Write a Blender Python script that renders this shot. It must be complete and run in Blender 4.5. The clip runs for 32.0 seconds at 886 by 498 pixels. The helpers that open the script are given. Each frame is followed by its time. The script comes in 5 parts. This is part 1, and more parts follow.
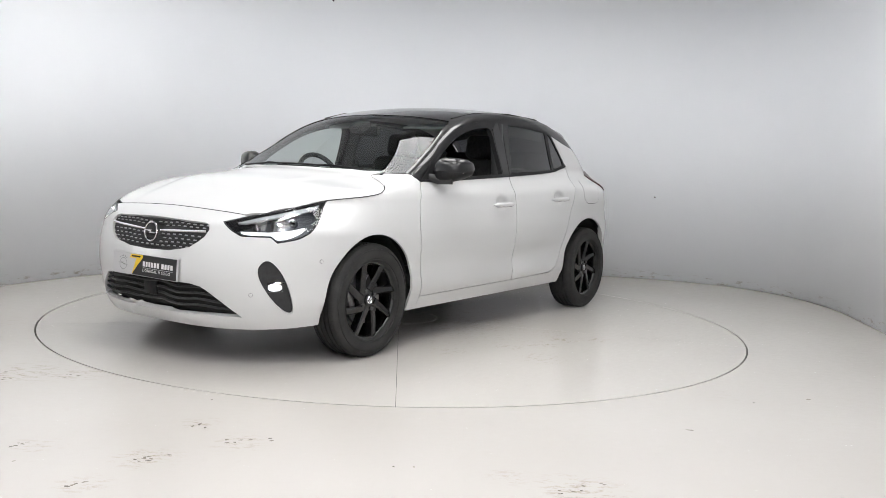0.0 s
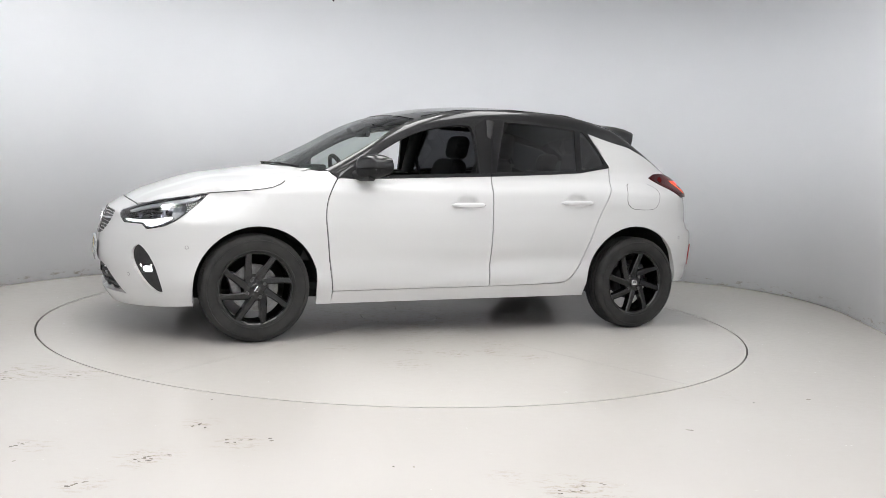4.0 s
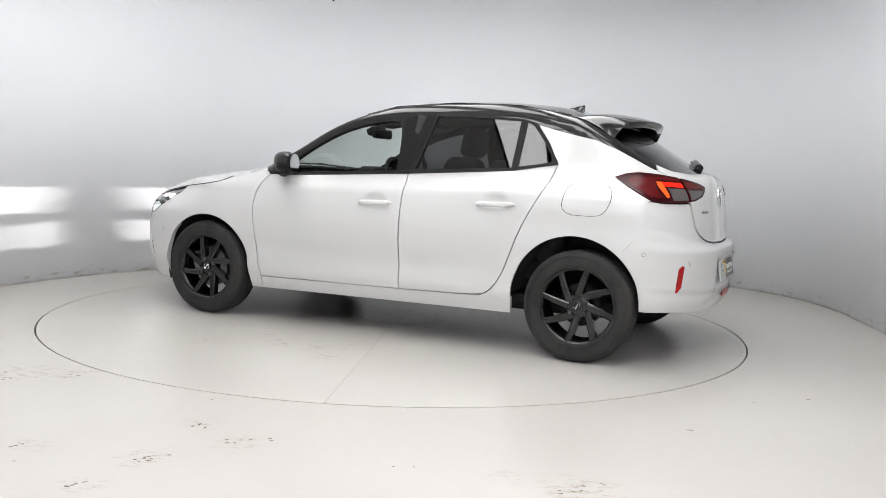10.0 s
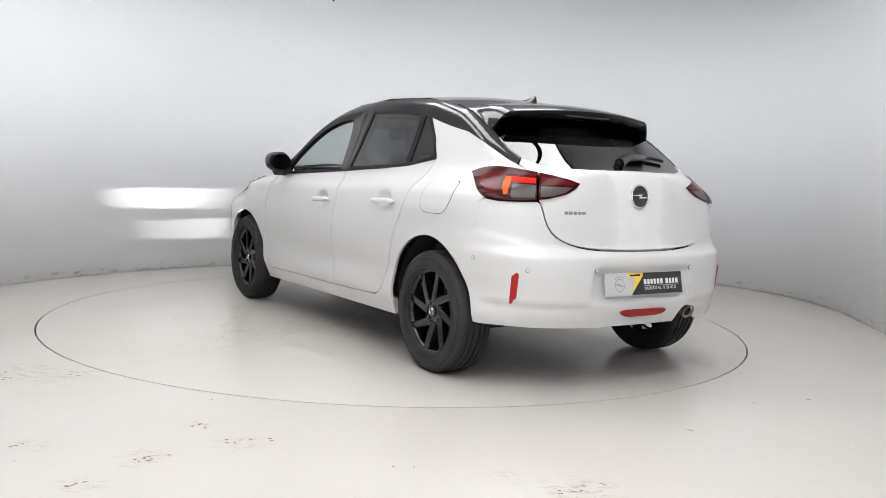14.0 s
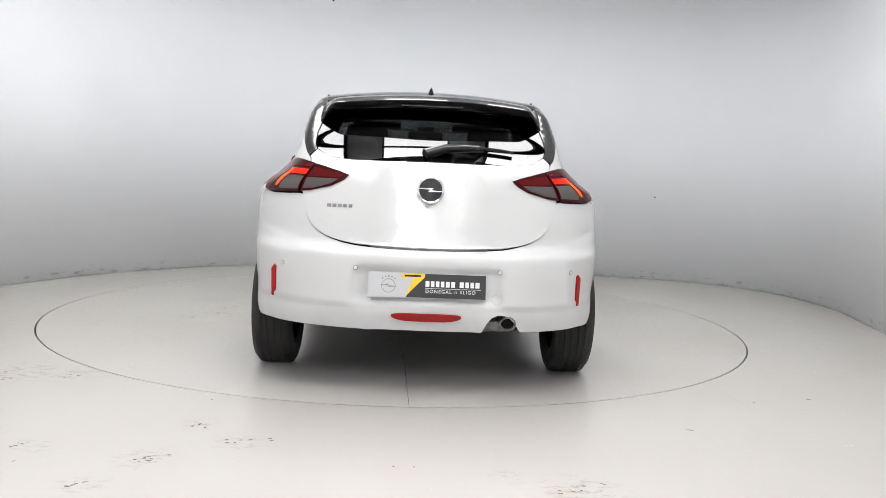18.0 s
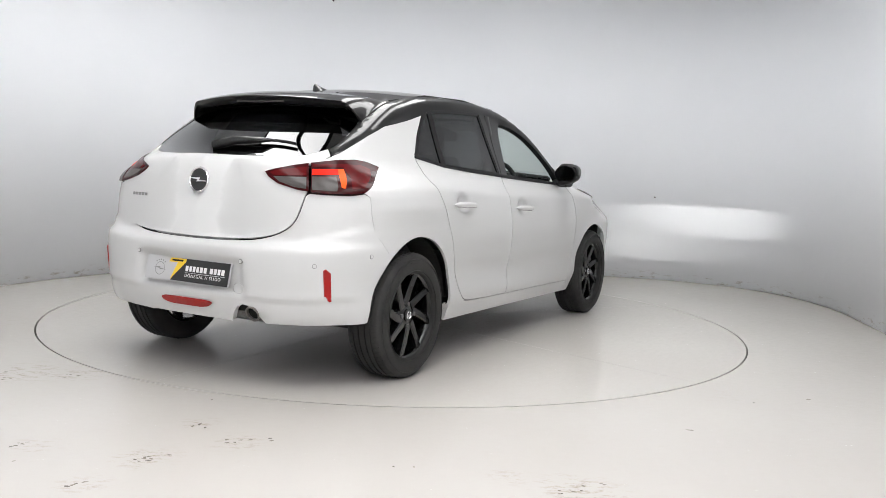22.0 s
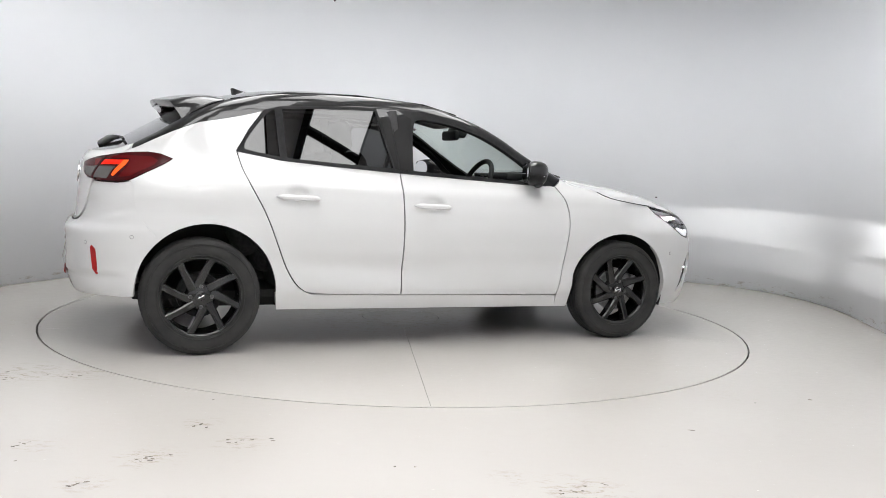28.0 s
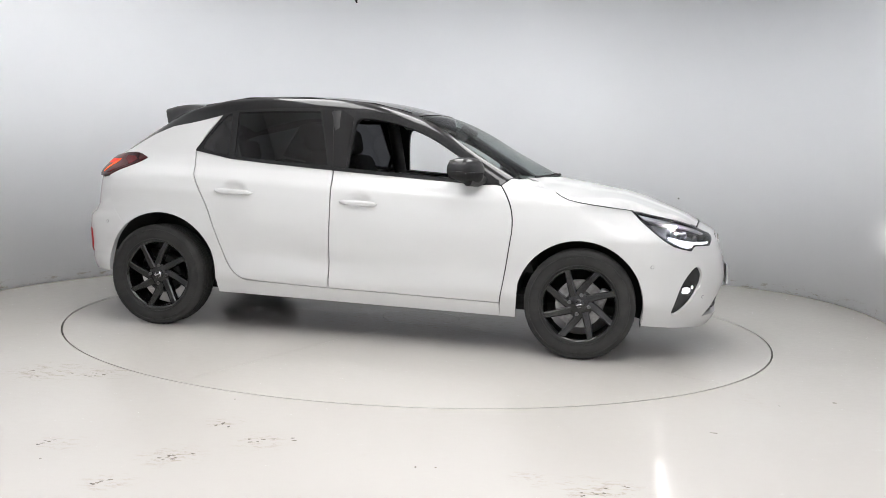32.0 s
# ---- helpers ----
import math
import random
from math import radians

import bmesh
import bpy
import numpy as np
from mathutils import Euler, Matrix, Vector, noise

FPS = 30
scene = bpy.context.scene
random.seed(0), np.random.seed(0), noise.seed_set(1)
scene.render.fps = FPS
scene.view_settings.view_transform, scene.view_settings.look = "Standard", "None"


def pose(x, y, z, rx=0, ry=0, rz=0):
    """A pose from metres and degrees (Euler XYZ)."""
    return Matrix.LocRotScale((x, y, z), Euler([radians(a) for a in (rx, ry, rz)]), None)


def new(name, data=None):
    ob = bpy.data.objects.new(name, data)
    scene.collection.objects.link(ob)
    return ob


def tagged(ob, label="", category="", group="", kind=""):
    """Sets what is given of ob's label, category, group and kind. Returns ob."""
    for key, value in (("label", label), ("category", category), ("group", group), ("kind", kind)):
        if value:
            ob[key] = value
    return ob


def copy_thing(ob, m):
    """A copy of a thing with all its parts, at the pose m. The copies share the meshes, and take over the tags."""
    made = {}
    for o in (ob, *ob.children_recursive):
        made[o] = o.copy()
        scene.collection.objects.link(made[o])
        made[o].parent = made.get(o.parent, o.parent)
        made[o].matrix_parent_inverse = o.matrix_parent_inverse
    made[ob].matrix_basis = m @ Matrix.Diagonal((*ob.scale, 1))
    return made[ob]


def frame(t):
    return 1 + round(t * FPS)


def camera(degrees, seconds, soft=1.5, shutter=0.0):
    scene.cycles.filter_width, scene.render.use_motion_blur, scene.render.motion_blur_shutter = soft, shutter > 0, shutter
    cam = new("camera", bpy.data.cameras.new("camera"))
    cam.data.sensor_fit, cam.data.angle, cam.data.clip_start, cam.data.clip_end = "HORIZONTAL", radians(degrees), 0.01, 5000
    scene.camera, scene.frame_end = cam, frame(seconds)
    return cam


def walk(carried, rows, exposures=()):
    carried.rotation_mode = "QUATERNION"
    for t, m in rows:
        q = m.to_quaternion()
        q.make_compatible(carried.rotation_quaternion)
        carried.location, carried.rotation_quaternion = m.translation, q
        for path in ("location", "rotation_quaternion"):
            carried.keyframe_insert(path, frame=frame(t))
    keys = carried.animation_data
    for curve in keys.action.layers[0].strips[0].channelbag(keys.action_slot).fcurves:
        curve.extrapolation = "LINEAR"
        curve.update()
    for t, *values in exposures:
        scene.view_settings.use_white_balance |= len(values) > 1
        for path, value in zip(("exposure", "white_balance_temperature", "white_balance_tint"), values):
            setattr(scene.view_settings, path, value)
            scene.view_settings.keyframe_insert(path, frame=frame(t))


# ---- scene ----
EXPOSURE = -0.12
# camera: it stands still and, at the very end, is nudged a little to its left
cam = camera(53.8, 32.0, 0.8)
EYE, PITCH, ROLL, YAW = (0.0, -5.8886, 1.0214), -5.317, 2.382, -2.734


def camera_pose(pan=0.0):
    turn = pose(0, 0, 0, 0, 0, YAW + pan) @ pose(0, 0, 0, 90 + PITCH, 0, 0) @ pose(0, 0, 0, 0, 0, ROLL)
    return Matrix.Translation(EYE) @ turn


PAN = [(0, 0), (25.5, 0), (27.5, 0.075), (30.5, 0.11), (31.0, 0.27), (31.4, 0.57), (31.7, 0.95), (32.0, 1.47)]
walk(cam, [(t, camera_pose(p)) for t, p in PAN], exposures=[(0, EXPOSURE), (32, EXPOSURE)])
# ---- light: a white studio under square light boxes ----
world = bpy.data.worlds.new("world")
world.use_nodes = True
world.node_tree.nodes["Background"].inputs[0].default_value = (0.9, 0.95, 1.0, 1)
world.node_tree.nodes["Background"].inputs[1].default_value = 0.05
scene.world = world
BOX_STRENGTH = 7.5
BEAM_STRENGTH = 330000.0


# ---- materials ----
def shader(name, color, rough=0.5, metal=0.0, coat=0.0, spec=0.5, emit=None, strength=0.0):
    m = bpy.data.materials.new(name)
    m.use_nodes = True
    b = m.node_tree.nodes["Principled BSDF"]
    b.inputs["Base Color"].default_value = (*color, 1)
    b.inputs["Roughness"].default_value, b.inputs["Metallic"].default_value = rough, metal
    b.inputs["Coat Weight"].default_value, b.inputs["Coat Roughness"].default_value = coat, 0.02
    b.inputs["Specular IOR Level"].default_value = spec
    if emit:
        b.inputs["Emission Color"].default_value, b.inputs["Emission Strength"].default_value = (*emit, 1), strength
    return m


def node(m, kind, **values):
    n = m.node_tree.nodes.new(kind)
    for k, v in values.items():
        n.inputs[k].default_value = v
    return n


def tie(m, a, out, b, inp):
    m.node_tree.links.new(a.outputs[out], b.inputs[inp])


def mottle(m, low, high, scale, detail=4.0, stretch=(1, 1, 1), rough=None, bump=0.0, bump_scale=None):
    """Lets a material's colour (and roughness) wander between two values, with fine relief."""
    b = m.node_tree.nodes["Principled BSDF"]
    at, mp = node(m, "ShaderNodeTexCoord"), node(m, "ShaderNodeMapping", Scale=stretch)
    tie(m, at, "Object", mp, "Vector")
    n = node(m, "ShaderNodeTexNoise", Scale=scale, Detail=detail, Roughness=0.6)
    tie(m, mp, "Vector", n, "Vector")
    r = m.node_tree.nodes.new("ShaderNodeValToRGB")
    r.color_ramp.elements[0].position, r.color_ramp.elements[1].position = 0.35, 0.65
    r.color_ramp.elements[0].color, r.color_ramp.elements[1].color = (*low, 1), (*high, 1)
    tie(m, n, "Fac", r, "Fac")
    tie(m, r, "Color", b, "Base Color")
    if rough:
        q = node(m, "ShaderNodeMapRange")
        q.inputs["To Min"].default_value, q.inputs["To Max"].default_value = rough
        tie(m, n, "Fac", q, "Value")
        tie(m, q, "Result", b, "Roughness")
    if bump:
        f = node(m, "ShaderNodeTexNoise", Scale=bump_scale or scale * 8, Detail=3.0)
        tie(m, mp, "Vector", f, "Vector")
        u = node(m, "ShaderNodeBump", Strength=bump, Distance=0.004)
        tie(m, f, "Fac", u, "Height")
        tie(m, u, "Normal", b, "Normal")
    return m


def glass(name, tint, gloss=1.0, smoky=0.0):
    """Thin glass: clear or tinted, with real reflections at its face."""
    m = bpy.data.materials.new(name)
    m.use_nodes = True
    t = m.node_tree
    t.nodes.remove(t.nodes["Principled BSDF"])
    clear, shine, mix = node(m, "ShaderNodeBsdfTransparent", Color=(*tint, 1)), node(m, "ShaderNodeBsdfGlossy", Roughness=0.0), node(m, "ShaderNodeMixShader")
    shine.inputs["Color"].default_value = (gloss, gloss, gloss, 1)
    face, power, amount = node(m, "ShaderNodeLayerWeight", Blend=0.5), node(m, "ShaderNodeMath"), node(m, "ShaderNodeMapRange")
    power.operation = "POWER"
    power.inputs[1].default_value = 4.0
    tie(m, face, "Facing", power, 0)
    amount.inputs["To Min"].default_value, amount.inputs["To Max"].default_value = 0.055, 0.9
    tie(m, power, "Value", amount, "Value")
    tie(m, amount, "Result", mix, "Fac")
    tie(m, clear, "BSDF", mix, 1)
    tie(m, shine, "BSDF", mix, 2)
    tie(m, mix, "Shader", t.nodes["Material Output"], "Surface")
    return m


WHITE = shader("white_car_paint", (0.565, 0.565, 0.562), 0.5, coat=0.85)
WHITE.node_tree.nodes["Principled BSDF"].inputs["Coat Roughness"].default_value = 0.03
BLACK = shader("black_gloss_paint", (0.006, 0.006, 0.0065), 0.3, coat=0.9, spec=0.15)
SATIN = mottle(shader("black_trim", (0.012, 0.012, 0.012), 0.4, spec=0.1), (0.014, 0.014, 0.015), (0.022, 0.022, 0.0225), 60, rough=(0.38, 0.5))
PLASTIC = mottle(shader("grained_black_plastic", (0.02, 0.02, 0.02), 0.6), (0.014, 0.014, 0.015), (0.026, 0.026, 0.027), 40, rough=(0.5, 0.7), bump=0.15, bump_scale=700)
RUBBER = mottle(shader("tyre_rubber", (0.02, 0.02, 0.02), 0.75, spec=0.3), (0.018, 0.018, 0.0182), (0.032, 0.0314, 0.0307), 9, rough=(0.6, 0.85), bump=0.2, bump_scale=300)
RIM = shader("black_rim", (0.004, 0.004, 0.0045), 0.26, coat=0.5, spec=0.35)
STEEL = mottle(shader("brake_steel", (0.4, 0.4, 0.4), 0.35, 1.0), (0.13, 0.127, 0.122), (0.24, 0.24, 0.24), 30, rough=(0.25, 0.5))
CHROME = shader("chrome", (0.75, 0.75, 0.76), 0.12, 1.0)
DARK = shader("dark_cavity", (0.006, 0.006, 0.006), 0.8)
FABRIC = mottle(shader("seat_fabric", (0.02, 0.02, 0.022), 0.9), (0.012, 0.012, 0.013), (0.03, 0.03, 0.032), 50, bump=0.4, bump_scale=600)
TRIM = mottle(shader("grey_headliner", (0.35, 0.35, 0.35), 0.9), (0.30, 0.30, 0.30), (0.4, 0.4, 0.39), 30, bump=0.2, bump_scale=500)
SCREEN = glass("windscreen_glass", (0.72, 0.80, 0.77), 0.6)
PRIVACY = glass("privacy_glass", (0.07, 0.073, 0.078))
LENS = glass("clear_lens", (0.9, 0.92, 0.93), 0.6)
SMOKE = glass("smoked_lens", (0.35, 0.33, 0.33))
RED = shader("red_lens", (0.08, 0.004, 0.005), 0.2, coat=0.08, spec=0.1)
RED_DARK = shader("dark_red_lens", (0.036, 0.003, 0.004), 0.2, coat=0.08, spec=0.1)
GREY_LENS = shader("grey_lens", (0.075, 0.068, 0.066), 0.25, coat=0.1, spec=0.15)
RED_GLOW = shader("lit_tail_light", (0.3, 0.01, 0.005), 0.3, spec=0.05, emit=(1.0, 0.012, 0.003), strength=1.0)
AMBER_GLOW = shader("lit_tail_corner", (0.3, 0.05, 0.01), 0.3, spec=0.05, emit=(1.0, 0.10, 0.012), strength=1.0)
WHITE_GLOW = shader("lit_daylight_strip", (0.9, 0.9, 0.9), 0.3, emit=(0.95, 0.97, 1.0), strength=0.9)
PLATE_WHITE = shader("plate_white", (0.46, 0.46, 0.47), 0.3)
PLATE_BLACK = shader("plate_black", (0.015, 0.015, 0.016), 0.3)
PLATE_YELLOW = shader("plate_yellow", (0.75, 0.50, 0.02), 0.3)
DASH = shader("grey_dash", (0.45, 0.45, 0.46), 0.35, 0.7)
LETTER = shader("plate_letters", (0.7, 0.7, 0.7), 0.4)
WALL = mottle(shader("white_wall_paint", (0.84, 0.85, 0.87), 0.5), (0.855, 0.873, 0.905), (0.875, 0.892, 0.92), 0.9, rough=(0.8, 0.9), bump=0.05, bump_scale=40)
GAP = shader("joint_shadow_gap", (0.02, 0.02, 0.02), 0.9)
CEILING = mottle(shader("white_ceiling", (0.7, 0.7, 0.7), 0.8), (0.68, 0.68, 0.685), (0.72, 0.72, 0.725), 2)
LIGHT = shader("light_box_diffuser", (0.9, 0.9, 0.9), 0.6, emit=(1.0, 0.995, 0.995), strength=BOX_STRENGTH)


def floor_paint(name, scuffs):
    """Worn off-white floor paint: soft mottling, fine scratches, and beige scuffs at (x, y, radius, strength)."""
    m = shader(name, (0.56, 0.545, 0.52), 0.3)
    b = m.node_tree.nodes["Principled BSDF"]
    at = node(m, "ShaderNodeTexCoord")
    big, fine, grit = node(m, "ShaderNodeTexNoise", Scale=0.55, Detail=2.0, Roughness=0.5), node(m, "ShaderNodeTexNoise", Scale=14.0, Detail=6.0, Roughness=0.65), node(m, "ShaderNodeTexNoise", Scale=15.0, Detail=8.0, Roughness=0.8)
    mp = node(m, "ShaderNodeMapping", Scale=(1.0, 2.2, 1.0))
    mp.inputs["Rotation"].default_value = (0, 0, 0.15)
    tie(m, at, "Object", big, "Vector")
    tie(m, at, "Object", fine, "Vector")
    tie(m, at, "Object", mp, "Vector")
    tie(m, mp, "Vector", grit, "Vector")
    ramp = m.node_tree.nodes.new("ShaderNodeValToRGB")
    e = ramp.color_ramp.elements
    e[0].position, e[1].position = 0.3, 0.7
    e[0].color, e[1].color = (*FLOOR_LOW, 1), (*FLOOR_HIGH, 1)
    tie(m, big, "Fac", ramp, "Fac")
    total = None
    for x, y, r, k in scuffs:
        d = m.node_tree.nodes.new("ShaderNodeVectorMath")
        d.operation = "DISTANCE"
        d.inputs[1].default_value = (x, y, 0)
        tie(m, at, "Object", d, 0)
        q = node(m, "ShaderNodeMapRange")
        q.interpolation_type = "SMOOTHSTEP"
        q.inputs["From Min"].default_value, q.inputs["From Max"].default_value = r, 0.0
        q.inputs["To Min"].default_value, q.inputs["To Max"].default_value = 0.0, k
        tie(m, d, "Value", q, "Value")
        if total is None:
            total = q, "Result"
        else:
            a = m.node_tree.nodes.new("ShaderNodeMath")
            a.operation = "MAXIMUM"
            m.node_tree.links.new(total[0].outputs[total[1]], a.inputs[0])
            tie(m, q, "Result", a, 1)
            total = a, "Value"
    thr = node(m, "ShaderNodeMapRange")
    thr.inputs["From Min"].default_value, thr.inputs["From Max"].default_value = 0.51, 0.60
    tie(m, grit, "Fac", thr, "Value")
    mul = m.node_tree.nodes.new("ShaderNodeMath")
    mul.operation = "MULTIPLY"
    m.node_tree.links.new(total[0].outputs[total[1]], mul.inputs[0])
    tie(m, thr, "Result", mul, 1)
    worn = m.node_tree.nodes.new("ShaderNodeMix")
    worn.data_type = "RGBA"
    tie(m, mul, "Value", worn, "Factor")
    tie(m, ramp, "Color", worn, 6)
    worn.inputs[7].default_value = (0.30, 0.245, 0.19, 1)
    # fine dust everywhere
    dust = node(m, "ShaderNodeMapRange")
    dust.inputs["From Min"].default_value, dust.inputs["From Max"].default_value = 0.60, 0.85
    dust.inputs["To Max"].default_value = 0.35
    tie(m, fine, "Fac", dust, "Value")
    out = m.node_tree.nodes.new("ShaderNodeMix")
    out.data_type = "RGBA"
    tie(m, dust, "Result", out, "Factor")
    tie(m, worn, 2, out, 6)
    out.inputs[7].default_value = (0.43, 0.405, 0.375, 1)
    tie(m, out, 2, b, "Base Color")
    rg = node(m, "ShaderNodeMapRange")
    rg.inputs["To Min"].default_value, rg.inputs["To Max"].default_value = 0.14, 0.34
    tie(m, grit, "Fac", rg, "Value")
    tie(m, rg, "Result", b, "Roughness")
    bu = node(m, "ShaderNodeBump", Strength=0.06, Distance=0.003)
    tie(m, grit, "Fac", bu, "Height")
    tie(m, bu, "Normal", b, "Normal")
    return m


# where the paint is scuffed: x, y, radius, strength
FLOOR_SCUFFS = [(-1.72, -1.85, 0.30, 0.8), (-1.48, -1.83, 0.22, 0.7), (-0.75, -2.56, 0.12, 0.6), (-0.56, -2.77, 0.16, 0.5), (-0.84, -2.96, 0.16, 0.8), (-0.96, -3.22, 0.12, 0.6), (0.61, -3.18, 0.22, 0.8), (0.39, -3.06, 0.12, 0.4),
                (-1.25, -2.87, 0.14, 0.4), (1.55, -1.9, 0.3, 0.15), (-2.2, -0.6, 0.5, 0.25)]
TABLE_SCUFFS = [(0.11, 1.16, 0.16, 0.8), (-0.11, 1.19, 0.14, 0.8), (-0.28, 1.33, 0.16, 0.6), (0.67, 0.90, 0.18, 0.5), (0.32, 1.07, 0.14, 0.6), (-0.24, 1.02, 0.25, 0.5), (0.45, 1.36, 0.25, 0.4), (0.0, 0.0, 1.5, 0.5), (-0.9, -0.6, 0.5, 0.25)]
def wall_dirt(m):
    """Chipped, dirty paint along the foot of the wall."""
    b = m.node_tree.nodes["Principled BSDF"]
    old = b.inputs["Base Color"].links[0].from_socket
    at, sep = node(m, "ShaderNodeTexCoord"), node(m, "ShaderNodeSeparateXYZ")
    tie(m, at, "Object", sep, "Vector")
    low = node(m, "ShaderNodeMapRange")
    low.inputs["From Min"].default_value, low.inputs["From Max"].default_value = 0.10, 0.0
    tie(m, sep, "Z", low, "Value")
    mp = node(m, "ShaderNodeMapping", Scale=(5, 5, 22))
    tie(m, at, "Object", mp, "Vector")
    n = node(m, "ShaderNodeTexNoise", Scale=1.6, Detail=7.0, Roughness=0.7)
    tie(m, mp, "Vector", n, "Vector")
    th = node(m, "ShaderNodeMapRange")
    th.inputs["From Min"].default_value, th.inputs["From Max"].default_value = 0.56, 0.66
    tie(m, n, "Fac", th, "Value")
    mul = m.node_tree.nodes.new("ShaderNodeMath")
    mul.operation = "MULTIPLY"
    tie(m, low, "Result", mul, 0)
    tie(m, th, "Result", mul, 1)
    mix = m.node_tree.nodes.new("ShaderNodeMix")
    mix.data_type = "RGBA"
    tie(m, mul, "Value", mix, "Factor")
    m.node_tree.links.new(old, mix.inputs[6])
    mix.inputs[7].default_value = (0.42, 0.36, 0.30, 1)
    tie(m, mix, 2, b, "Base Color")


wall_dirt(WALL)
FLOOR_LOW, FLOOR_HIGH = (0.462, 0.438, 0.412), (0.502, 0.482, 0.456)
FLOOR = floor_paint("floor_paint", FLOOR_SCUFFS)
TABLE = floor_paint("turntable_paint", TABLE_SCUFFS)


# ---- building helpers ----
def mesh_of(name, verts, faces, material=None, smooth=False):
    me = bpy.data.meshes.new(name)
    me.from_pydata([tuple(map(float, v)) for v in verts], [], [tuple(map(int, f)) for f in faces])
    if smooth:
        me.polygons.foreach_set("use_smooth", [True] * len(me.polygons))
    if material:
        me.materials.append(material)
    return me


def part(name, data, material, parent, label=""):
    """Links a bmesh or a mesh as one object under its thing."""
    if isinstance(data, bmesh.types.BMesh):
        me = bpy.data.meshes.new(name)
        bmesh.ops.recalc_face_normals(data, faces=data.faces)
        data.to_mesh(me)
        data.free()
        if material:
            me.materials.append(material)
        data = me
    ob = new(name, data)
    ob.parent = parent
    if label:
        ob["label"] = label
    return ob


def thing(name, label, category, at=None, **kw):
    ob = new(name)
    if at is not None:
        ob.matrix_basis = at
    return tagged(ob, label, category, **kw)


def smooth_by_angle(bm, degrees=35):
    for f in bm.faces:
        f.smooth = True
    for e in bm.edges:
        if len(e.link_faces) == 2 and e.calc_face_angle(0) > radians(degrees):
            e.smooth = False
    return bm


def block(size, at=(0, 0, 0), bevel=0.0, turn=None, segments=2):
    bm = bmesh.new()
    bmesh.ops.create_cube(bm, size=1)
    bmesh.ops.scale(bm, vec=size, verts=bm.verts)
    if bevel:
        bmesh.ops.bevel(bm, geom=bm.edges[:], offset=bevel, segments=segments, affect="EDGES", profile=0.5)
    if turn:
        bmesh.ops.transform(bm, matrix=turn, verts=bm.verts)
    bmesh.ops.translate(bm, vec=at, verts=bm.verts)
    return smooth_by_angle(bm)


def merge(*bms):
    out = bms[0]
    for b in bms[1:]:
        me = bpy.data.meshes.new("tmp")
        b.to_mesh(me)
        b.free()
        out.from_mesh(me)
        bpy.data.meshes.remove(me)
    return out


def lathe(profile, n=48, axis="z", closed=False):
    """Turns (radius, height) points round an axis."""
    bm = bmesh.new()
    rings = []
    for r, h in profile:
        ring = []
        for i in range(n):
            a = 2 * math.pi * i / n
            p = (r * math.cos(a), r * math.sin(a), h)
            ring.append(bm.verts.new(p if axis == "z" else (p[0], p[2], p[1]) if axis == "y" else (p[2], p[0], p[1])))
        rings.append(ring)
    pairs = list(zip(rings, rings[1:])) + ([(rings[-1], rings[0])] if closed else [])
    for a, b in pairs:
        for i in range(n):
            j = (i + 1) % n
            bm.faces.new((a[i], a[j], b[j], b[i]))
    if not closed:
        for ring in (rings[0], rings[-1]):
            if (ring[0].co - ring[n // 2].co).length > 1e-4:
                bm.faces.new(ring)
    bmesh.ops.remove_doubles(bm, verts=bm.verts, dist=1e-5)
    bmesh.ops.recalc_face_normals(bm, faces=bm.faces)
    return smooth_by_angle(bm)


def tube(points, radius, n=8, closed=False):
    """A round bar along points; radius may be one number or one per point."""
    bm = bmesh.new()
    pts = [Vector(p) for p in points]
    rings = []
    for i, p in enumerate(pts):
        a = pts[i - 1] if i or closed else p
        b = pts[(i + 1) % len(pts)] if i + 1 < len(pts) or closed else p
        t = (b - a).normalized()
        q = t.to_track_quat("Z", "Y").to_matrix()
        r = radius[i] if isinstance(radius, (list, tuple)) else radius
        rings.append([bm.verts.new(p + q @ Vector((r * math.cos(2 * math.pi * k / n), r * math.sin(2 * math.pi * k / n), 0))) for k in range(n)])
    for a, b in list(zip(rings, rings[1:])) + ([(rings[-1], rings[0])] if closed else []):
        for k in range(n):
            bm.faces.new((a[k], a[(k + 1) % n], b[(k + 1) % n], b[k]))
    if not closed:
        bm.faces.new(rings[0])
        bm.faces.new(rings[-1])
    bmesh.ops.recalc_face_normals(bm, faces=bm.faces)
    return smooth_by_angle(bm, 50)


def slab(outline, depth, at=None, bevel=0.0):
    """A flat outline (x, y) made into a plate of that depth along -z, then set at a pose."""
    bm = bmesh.new()
    f = bm.faces.new([bm.verts.new((x, y, 0)) for x, y in outline])
    got = bmesh.ops.extrude_face_region(bm, geom=[f])
    bmesh.ops.translate(bm, vec=(0, 0, -depth), verts=[v for v in got["geom"] if isinstance(v, bmesh.types.BMVert)])
    bmesh.ops.recalc_face_normals(bm, faces=bm.faces)
    if bevel:
        bmesh.ops.bevel(bm, geom=[e for e in bm.edges if all(abs(v.co.z) < 1e-6 for v in e.verts)], offset=bevel, segments=2, affect="EDGES")
    if at is not None:
        bmesh.ops.transform(bm, matrix=at, verts=bm.verts)
    return smooth_by_angle(bm)
